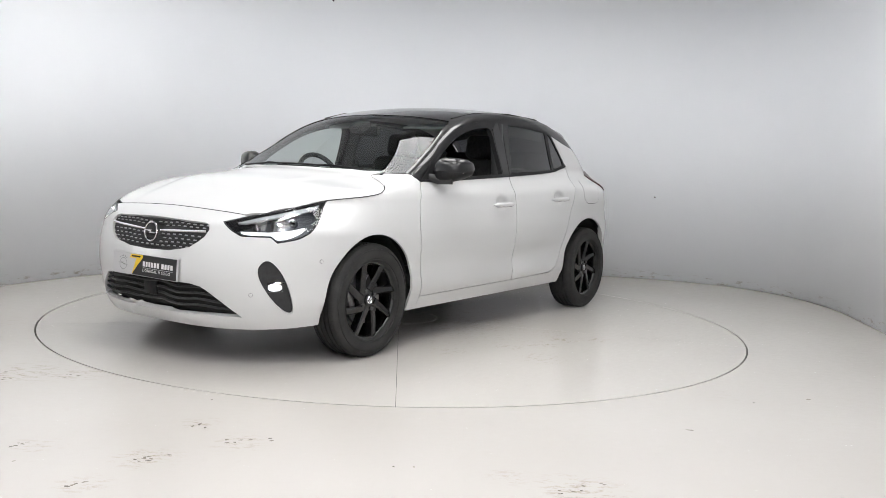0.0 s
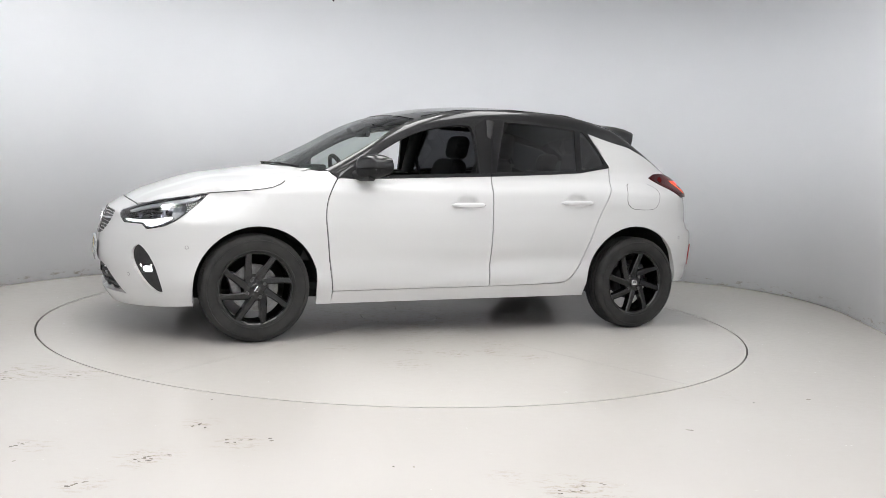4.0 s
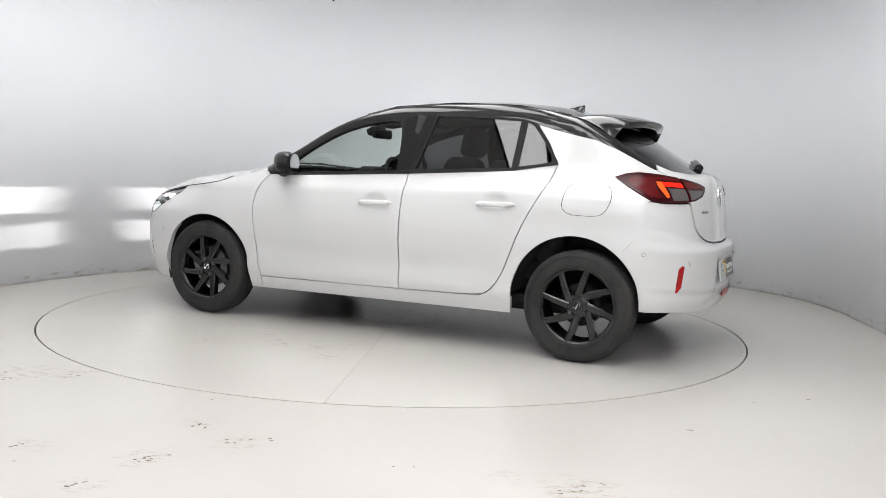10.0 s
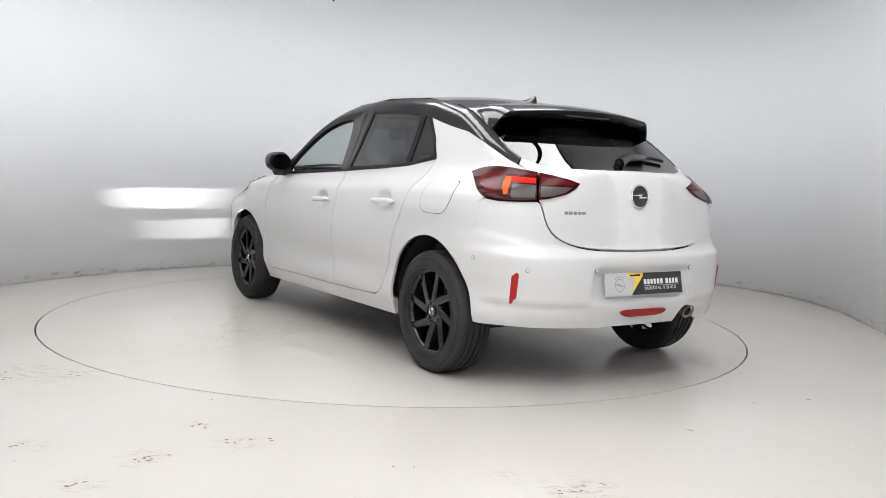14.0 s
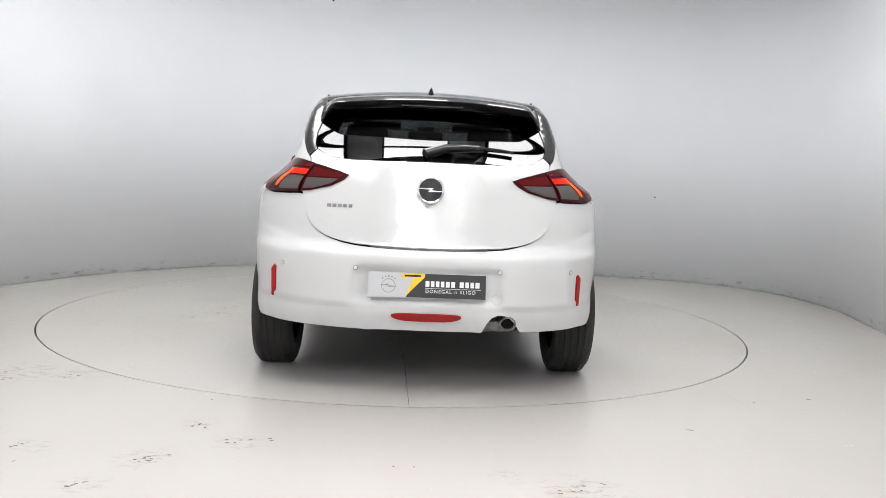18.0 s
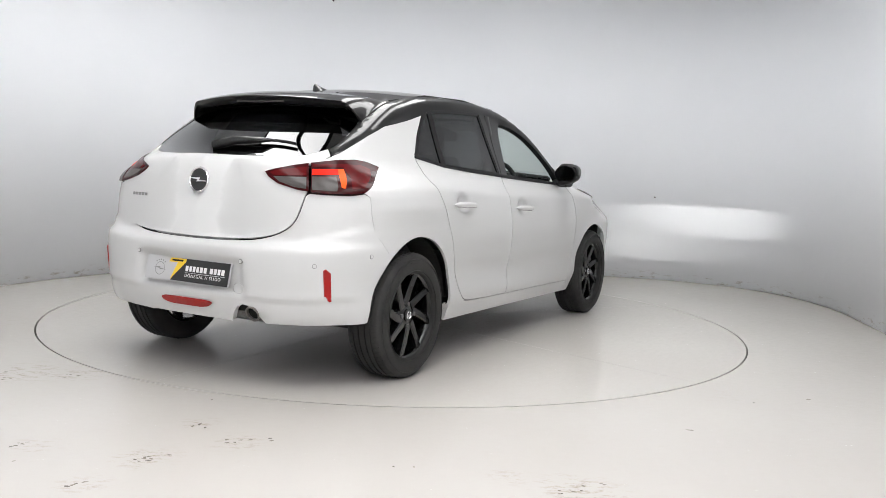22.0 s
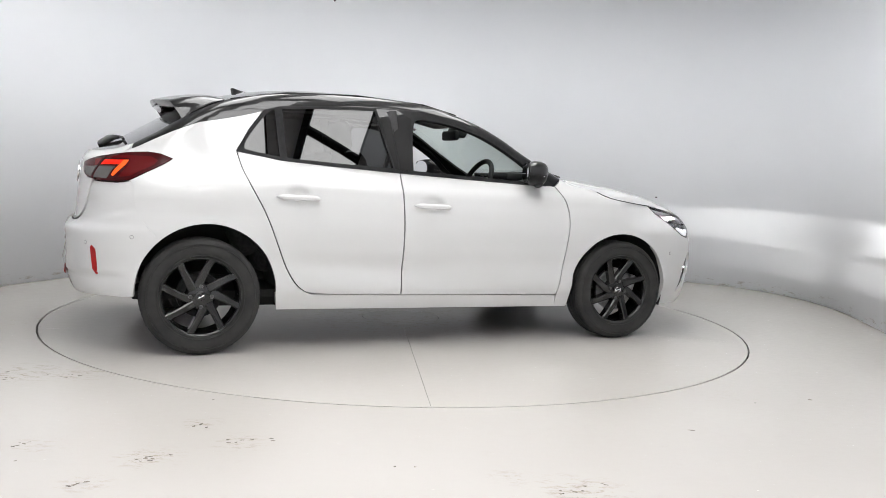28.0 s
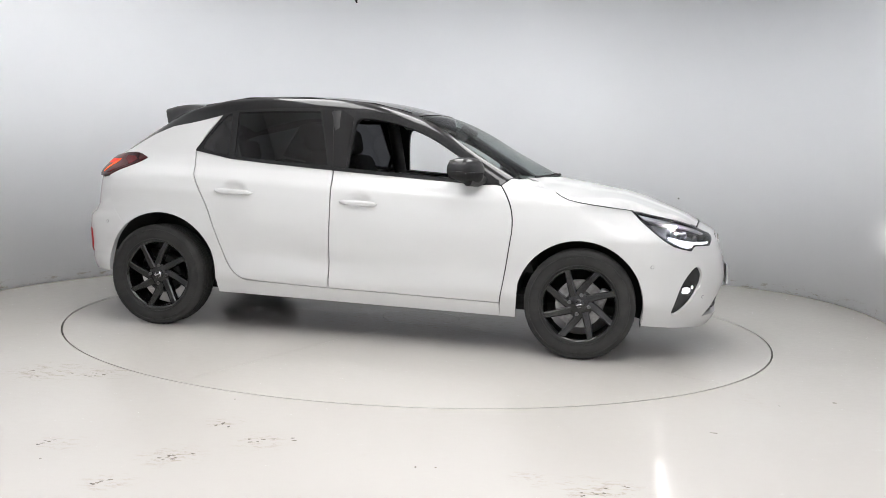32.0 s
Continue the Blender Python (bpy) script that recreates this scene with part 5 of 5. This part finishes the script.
# rear wiper
rw = empty_part("rear_wiper", car, "black rear wiper parked along the glass")
pv = on_top(-1.735, 0.03, 0.010)
blade = [on_top(-1.735 + 0.10 * s + 0.03 * math.sin(3 * s), 0.04 - 0.42 * s, 0.012) for s in np.linspace(0, 1, 10)]
part("wiper_arm", tube([pv, on_top(-1.69, -0.06, 0.022), on_top(-1.665, -0.2, 0.022), blade[6]], [0.026, 0.022, 0.014, 0.008], 10), BLACK, rw)
part("wiper_blade", tube(blade, 0.008, 6), SATIN, rw)

# ---- underside ----
under = merge(block((2.9, 1.20, 0.06), (0.05, 0, 0.25), 0.02), block((0.4, 0.9, 0.12), (1.5, 0, 0.26), 0.03), block((1.9, 0.16, 0.07), (0.0, 0.05, 0.185), 0.03))
part("underbody", under, DARK, car, "dark underside of the car")
part("rear_axle", tube([(-1.269, -0.66, 0.27), (-1.2, -0.4, 0.24), (-1.2, 0.4, 0.24), (-1.269, 0.66, 0.27)], 0.035, 10), DARK, car, "dark rear axle beam")

# ---- door mirrors ----
for sd in (1, -1):
    dm = empty_part("door_mirror", car, "gloss black door mirror")
    bm = bmesh.new()
    bmesh.ops.create_uvsphere(bm, u_segments=28, v_segments=18, radius=1)
    for v in bm.verts:
        x, y, z = v.co
        q = [math.copysign(abs(c) ** 0.7, c) for c in (x, y, z)]
        xx = q[0] * (0.085 if q[0] > 0 else 0.055)
        v.co = (0.590 + xx + 0.05 * (0.5 - q[1]) * 0.8, sd * (0.858 + 0.092 * q[1]), 1.008 + (0.074 - 0.016 * q[1]) * q[2] * (1 if q[2] > 0 else 0.85) + 0.012 * q[1])
        if v.co.x < 0.552:
            v.co.x = 0.552 - 0.02 * q[1]
    low = bm.copy()
    seam = ((0.6, sd * 0.86, 1.004), (0.04, 0, 1))
    for half_shell, lower in ((bm, False), (low, True)):
        bmesh.ops.bisect_plane(half_shell, geom=half_shell.verts[:] + half_shell.edges[:] + half_shell.faces[:], plane_co=seam[0], plane_no=seam[1], clear_inner=not lower, clear_outer=lower)
    for v in low.verts:
        v.co = Vector(seam[0]) + (v.co - Vector(seam[0])) * 0.975 - Vector((0, 0, 0.002))
    part("mirror_cap", smooth_by_angle(bm, 50), BLACK, dm, "gloss black mirror cap")
    part("mirror_shell", smooth_by_angle(low, 50), SATIN, dm, "satin black lower shell")
    rimb = [(0.5525 - 0.02 * math.cos(a), sd * (0.858 + 0.078 * math.cos(a)), 1.012 + 0.056 * math.sin(a)) for a in np.linspace(0, 2 * math.pi, 28, endpoint=False)]
    part("mirror_rim", tube(rimb, 0.0035, 6, True), SATIN, dm)
    gl = mesh_of("mirror_glass", [(x - 0.007, y, z) for x, y, z in rimb], [tuple(range(28))], shader("mirror_silver", (0.85, 0.87, 0.88), 0.02, 1.0))
    part("mirror_glass", gl, None, dm, "silvered mirror glass")
    foot = tube([(0.70, sd * 0.735, 0.962), (0.67, sd * 0.79, 0.952), (0.63, sd * 0.86, 0.957)], [0.024, 0.030, 0.032], 10)
    part("mirror_foot", foot, PLASTIC, dm)
    skin("mirror_base", "side", [(0.79, 0.943), (0.72, 0.996), (0.66, 1.045), (0.645, 1.015), (0.70, 0.952)], SATIN, dm, side=sd, lift=0.005)
    # a chrome bar modelled in for the glint along the cap's seam
    glint = [(0.66 - 0.035 * q * q + 0.004, sd * (0.79 + 0.145 * q), 0.985 + 0.010 * q) for q in np.linspace(0, 1, 8)]
    part("seam_glint", tube(glint, 0.0035, 6), CHROME, dm, "thin chrome strip standing for the glint along the mirror's seam")


# ---- wheels ----
BOLT = shader('bolt_grey', (0.09, 0.09, 0.09), 0.3, 0.7)


def tyre_mesh():
    """A road tyre with ribs round the tread, cross cuts at its shoulders, and raised marks on the wall."""
    prof = [(0.206, -0.082), (0.212, -0.092), (0.235, -0.101), (0.262, -0.1025), (0.285, -0.0965), (0.298, -0.087), (0.3045, -0.076)]
    for c in (-0.050, -0.018, 0.018, 0.050):
        prof += [(0.3075, c - 0.005), (0.3005, c - 0.004), (0.3005, c + 0.004), (0.3075, c + 0.005)]
    prof += [(r, -h) for r, h in [(0.3045, -0.076), (0.298, -0.087), (0.285, -0.0965), (0.262, -0.1025), (0.235, -0.101), (0.212, -0.092), (0.206, -0.082)]]
    bm = lathe([(r * 0.992, h * 0.95) for r, h in prof], 96, "y", True)
    return smooth_by_angle(bm, 28)


def shoulder_cuts():
    bm = bmesh.new()
    for i in range(72):
        for s in (-1, 1):
            b = block((0.0035, 0.026, 0.002), (0, 0, 0))
            bmesh.ops.transform(b, matrix=pose(0, 0, 0, 0, 360 * i / 72 + (2.5 if s > 0 else 0), 0) @ pose(0, s * 0.0675, 0.3027, s * -18, 0, 10 * s), verts=b.verts)
            bm = merge(bm, b)
    return bm


def rim_mesh():
    """Wheel dish: barrel and lip."""
    prof = [(0.190, -0.075), (0.196, 0.03), (0.200, 0.062), (0.208, 0.076), (0.214, 0.080), (0.219, 0.078), (0.219, 0.068), (0.210, 0.05), (0.206, -0.078)]
    return lathe(prof, 72, "y", True)


def spoke(root, tip, w0, wm, w1, twist):
    """One tapered blade from hub to lip, in the wheel's plane (x, z), outer face towards +y."""
    bm = bmesh.new()
    rows = []
    a, b = np.array(root), np.array(tip)
    d = (b - a) / np.linalg.norm(b - a)
    n = np.array([-d[1], d[0]])
    for s in (0.0, 0.15, 0.4, 0.7, 0.9, 1.0):
        c = a + (b - a) * s + n * twist * math.sin(math.pi * s)
        w = (w0 * (1 - s) + wm * s) if s < 0.5 else (wm * (1 - (s - 0.5) * 2) + w1 * (s - 0.5) * 2)
        y = 0.060 + 0.010 * s
        rows.append([bm.verts.new(q) for q in ((c[0] + n[0] * w, y - 0.045, c[1] + n[1] * w), (c[0] + n[0] * w * 0.92, y - 0.003, c[1] + n[1] * w * 0.92), (c[0] + n[0] * w * 0.55, y + 0.002, c[1] + n[1] * w * 0.55),
                                               (c[0] - n[0] * w * 0.7, y - 0.001, c[1] - n[1] * w * 0.7), (c[0] - n[0] * w, y - 0.006, c[1] - n[1] * w), (c[0] - n[0] * w * 0.9, y - 0.045, c[1] - n[1] * w * 0.9))])
    for p, q in zip(rows, rows[1:]):
        for k in range(6):
            bm.faces.new((p[k], p[(k + 1) % 6], q[(k + 1) % 6], q[k]))
    bm.faces.new(rows[0])
    bm.faces.new(rows[-1])
    bmesh.ops.recalc_face_normals(bm, faces=bm.faces)
    return smooth_by_angle(bm, 30)


def polar(r, a):
    return (r * math.cos(radians(a)), r * math.sin(radians(a)))


def wheel(front):
    w = new("wheel")
    part("tyre", tyre_mesh(), RUBBER, w)
    tagged(part("tread_cuts", shoulder_cuts(), GAP, w), kind="stuff")
    for k, span in enumerate((13, 9, 7, 10, 6, 8)):
        a0 = 62 + k * 9 if k < 3 else 240 + (k - 3) * 10
        pts = [(0.264 * math.cos(radians(a0 + span * 0.6 * s)), 0.0965, 0.264 * math.sin(radians(a0 + span * 0.6 * s))) for s in np.linspace(0, 1, 5)]
        part("sidewall_mark", tube(pts, 0.004, 5), RUBBER, w)
    for r in (0.219, 0.2745):
        part("sidewall_rib", lathe([(r - 0.0022, 0.0935), (r - 0.001, 0.0985), (r + 0.001, 0.0985), (r + 0.0022, 0.0935)], 72, "y", True), RUBBER, w)
    part("rim", rim_mesh(), RIM, w)
    part("rim_flange", lathe([(0.191, 0.050), (0.193, 0.062), (0.199, 0.069), (0.207, 0.073), (0.207, 0.050)], 72, "y", True), RIM, w)
    for g in range(4):
        b = 90 * g
        part("spoke", spoke(polar(0.052, b - 20), polar(0.206, b + 16), 0.023, 0.0175, 0.0205, -0.004), RIM, w)
        part("spoke", spoke(polar(0.052, b - 48), polar(0.206, b - 32), 0.023, 0.0170, 0.0205, -0.002), RIM, w)
    part("hub", lathe([(0.001, 0.058), (0.050, 0.058), (0.066, 0.052), (0.078, 0.03), (0.078, 0.0)], 40, "y"), RIM, w)
    for g in range(4):
        bolt = lathe([(0.001, 0.066), (0.0095, 0.067), (0.0108, 0.064), (0.0108, 0.05)], 6, "y")
        x, z = polar(0.054, 90 * g)
        bmesh.ops.translate(bolt, vec=(x, 0, z), verts=bolt.verts)
        part("wheel_bolt", bolt, BOLT, w)
    cap = part("centre_cap", lathe([(0.001, 0.069), (0.024, 0.068), (0.030, 0.064), (0.031, 0.055)], 32, "y"), RIM, w)
    ring = lathe([(0.0155, 0.068), (0.0175, 0.071), (0.020, 0.068)], 28, "y")
    part("cap_emblem", merge(ring, block((0.034, 0.003, 0.006), (0, 0.0695, 0), 0.001, pose(0, 0, 0, 0, 25, 0))), CHROME, cap, "chrome emblem")
    if front:
        part("brake_disc", lathe([(0.05, 0.0), (0.05, 0.018), (0.075, 0.02), (0.133, 0.02), (0.133, -0.004), (0.05, -0.004)], 56, "y", True), STEEL, w, "grey steel brake disc")
    else:
        part("brake_drum", lathe([(0.001, 0.012), (0.10, 0.012), (0.115, 0.0), (0.118, -0.05), (0.001, -0.05)], 48, "y"), SATIN, w, "dark brake drum")
    return w


def caliper(sd):
    c = block((0.05, 0.075, 0.13), (0, 0, 0), 0.014)
    bmesh.ops.transform(c, matrix=pose(1.269 + 0.118, sd * 0.735, 0.33, 0, 18, 0), verts=c.verts)
    return part("brake_caliper", c, STEEL, car, "grey brake caliper behind the spokes")


SPIN = {(1.269, 1): 28, (-1.269, 1): 45, (1.269, -1): -11, (-1.269, -1): 0}
for wx, first in ((1.269, True), (-1.269, False)):
    base = wheel(first)
    base.parent = car
    for sd in (1, -1):
        m = pose(wx, sd * 0.733, 0.3045) @ pose(0, 0, 0, 0, 0, 0 if sd > 0 else 180) @ pose(0, 0, 0, 0, SPIN[(wx, sd)], 0)
        if sd > 0:
            base.matrix_basis = m
        else:
            copy_thing(base, m)
for sd in (1, -1):
    caliper(sd)
# ---- inside of the car ----
def cushion(size, at, bevel, turn=None):
    return block(size, at, bevel, turn, 4)


def front_seat(y):
    s = empty_part("front_seat", car, "black fabric front seat with headrest")
    part("seat_cushion", cushion((0.52, 0.50, 0.16), (0.08, y, 0.46), 0.06), FABRIC, s)
    back = cushion((0.13, 0.50, 0.62), (0, 0, 0.31), 0.06)
    for v in back.verts:
        v.co.y *= 1 - 0.22 * max(0, v.co.z - 0.25) / 0.37
    bmesh.ops.transform(back, matrix=pose(-0.20, y, 0.50, 0, -19, 0), verts=back.verts)
    part("backrest", back, FABRIC, s)
    hr = cushion((0.10, 0.25, 0.17), (0, 0, 0), 0.045)
    bmesh.ops.transform(hr, matrix=pose(-0.44, y, 1.175, 0, -12, 0), verts=hr.verts)
    part("headrest", hr, FABRIC, s)
    for d in (-0.06, 0.06):
        part("headrest_post", tube([(-0.40, y + d, 1.04), (-0.435, y + d, 1.14)], 0.006), STEEL, s)


front_seat(0.36)
front_seat(-0.36)
bench = empty_part("rear_bench", car, "black fabric rear bench with three headrests")
part("seat_cushion", cushion((0.50, 1.25, 0.15), (-0.72, 0, 0.48), 0.06), FABRIC, bench)
b = cushion((0.14, 1.25, 0.56), (0, 0, 0.28), 0.06)
bmesh.ops.transform(b, matrix=pose(-0.98, 0, 0.50, 0, -22, 0), verts=b.verts)
part("backrest", b, FABRIC, bench)
for y in (-0.38, 0, 0.38):
    h = cushion((0.08, 0.24, 0.14), (0, 0, 0), 0.04)
    bmesh.ops.transform(h, matrix=pose(-1.22, y, 1.09, 0, -15, 0), verts=h.verts)
    part("headrest", h, FABRIC, bench)

dash = bmesh.new()
rows = []
for i in range(17):
    y = -0.68 + 1.36 * i / 16
    f = 0.10 * (y / 0.68) ** 2
    hump = 0.035 * math.exp(-((y + 0.36) / 0.16) ** 2)
    rows.append([dash.verts.new(p) for p in ((1.02 - f * 1.9, y, 0.925), (0.90 - f, y, 0.945 + hump * 0.4), (0.70 - f * 0.6, y, 0.94 + hump), (0.62 - f * 0.4, y, 0.90 + hump * 0.6), (0.60, y, 0.80), (0.66, y, 0.62), (0.72, y, 0.45), (1.0, y, 0.45))])
for a, c in zip(rows, rows[1:]):
    for k in range(8):
        dash.faces.new((a[k], a[(k + 1) % 8], c[(k + 1) % 8], c[k]))
dash.faces.new(rows[0])
dash.faces.new(rows[-1])
bmesh.ops.recalc_face_normals(dash, faces=dash.faces)
db = part("dashboard", smooth_by_angle(dash, 50), PLASTIC, car, "black soft plastic dashboard")
part("centre_screen", block((0.02, 0.24, 0.13), (0.60, 0.0, 0.90), 0.006), BLACK, db, "dark centre touch screen")
part("instrument_hood", block((0.12, 0.30, 0.05), (0.66, -0.36, 0.985), 0.02), PLASTIC, db)
sw = empty_part("steering_wheel", car, "black steering wheel on the car's right-hand side")
at = pose(0.45, -0.36, 0.905, 0, -66, 0)
ringp = [tuple(at @ Vector((0.183 * math.cos(a), 0.183 * math.sin(a), 0))) for a in np.linspace(0, 2 * math.pi, 40, endpoint=False)]
part("wheel_ring", tube(ringp, 0.016, 10, True), SATIN, sw)
hubb = block((0.16, 0.18, 0.05), (-0.01, 0, 0.01), 0.02)
bmesh.ops.transform(hubb, matrix=at, verts=hubb.verts)
part("wheel_hub", hubb, SATIN, sw)
for a in (0, 90, 180):
    q = [tuple(at @ Vector((r * math.sin(radians(a)) , r * math.cos(radians(a)), 0))) for r in (0.05, 0.18)] if a != 90 else [tuple(at @ Vector((-r, 0, 0))) for r in (0.05, 0.18)]
    part("wheel_spoke", tube(q, 0.014, 8), SATIN, sw)
part("steering_column", tube([tuple(at @ Vector((0, 0, 0))), (0.66, -0.36, 0.82)], 0.035, 12), PLASTIC, sw)
rm = empty_part("inside_mirror", car, "black inside mirror behind the windscreen")
part("mirror_body", block((0.035, 0.24, 0.065), (0.42, 0.0, 1.235), 0.015, pose(0, 0, 0, 0, 0, 0)), SATIN, rm)
part("mirror_stem", tube([(0.44, 0, 1.25), (0.475, 0, 1.285)], 0.012), SATIN, rm)
part("sensor_box", block((0.10, 0.12, 0.05), (0.47, 0.0, 1.262), 0.015, pose(0, 0, 0, 0, 28, 0)), SATIN, rm)
for y in (-0.33, 0.33):
    part("sun_visor", block((0.15, 0.32, 0.015), (0.17, y, 1.285), 0.006, pose(0, 0, 0, 0, 12, 0)), TRIM, car, "folded-up grey sun visor")
part("cabin_floor", block((2.6, 1.36, 0.04), (-0.3, 0, 0.30)), DARK, car, "dark cabin carpet")
part("parcel_shelf", block((0.42, 1.16, 0.02), (-1.42, 0, 0.985), 0.006), PLASTIC, car, "black parcel shelf")
part("centre_console", block((0.9, 0.20, 0.24), (0.25, 0, 0.45), 0.04), PLASTIC, car, "black centre console")
for sd in (1, -1):
    bp = [(-0.16, sd * 0.675, 0.98), (-0.185, sd * 0.645, 1.15), (-0.215, sd * 0.61, 1.32)]
    part("inner_pillar", tube(bp, 0.045, 10), PLASTIC, car, "black inner door pillar")
    part("grab_handle", tube([(0.05, sd * 0.60, 1.315), (0.02, sd * 0.575, 1.29), (-0.10, sd * 0.575, 1.29), (-0.13, sd * 0.60, 1.315)], 0.009), TRIM, car, "grey grab handle")
    part("seat_belt", tube([(-0.20, sd * 0.665, 1.18), (-0.26, sd * 0.60, 0.9), (-0.28, sd * 0.60, 0.6)], 0.012, 6), FABRIC, car, "black seat belt")


# ---- what moves: the turntable turns clockwise with the car on it ----
TURN = [(0, 231.99), (3.5, 204.45), (5.5, 188.7), (6, 184.72), (7.5, 172.5), (9, 160.2), (10.5, 148.2), (12, 136.5), (13, 128.5), (14.5, 116.8), (16.5, 101.25), (19, 81.64), (21, 66.1), (23, 50.54),
        (23.5, 46.65), (24, 43.2), (24.5, 40.85), (25, 39.35), (25.5, 37.85), (27.5, 23.7), (28, 19.75), (29, 11.85), (30, 3.75), (31, -4.5), (32, -13.2)]
CAR_AT = (-0.1637, -0.1382)


def motions():
    walk(turntable, [(t, pose(0, 0, 0, 0, 0, a)) for t, a in TURN])
    walk(car, [(t, pose(0, 0, 0, 0, 0, a) @ pose(CAR_AT[0], CAR_AT[1], 0)) for t, a in TURN])


motions()
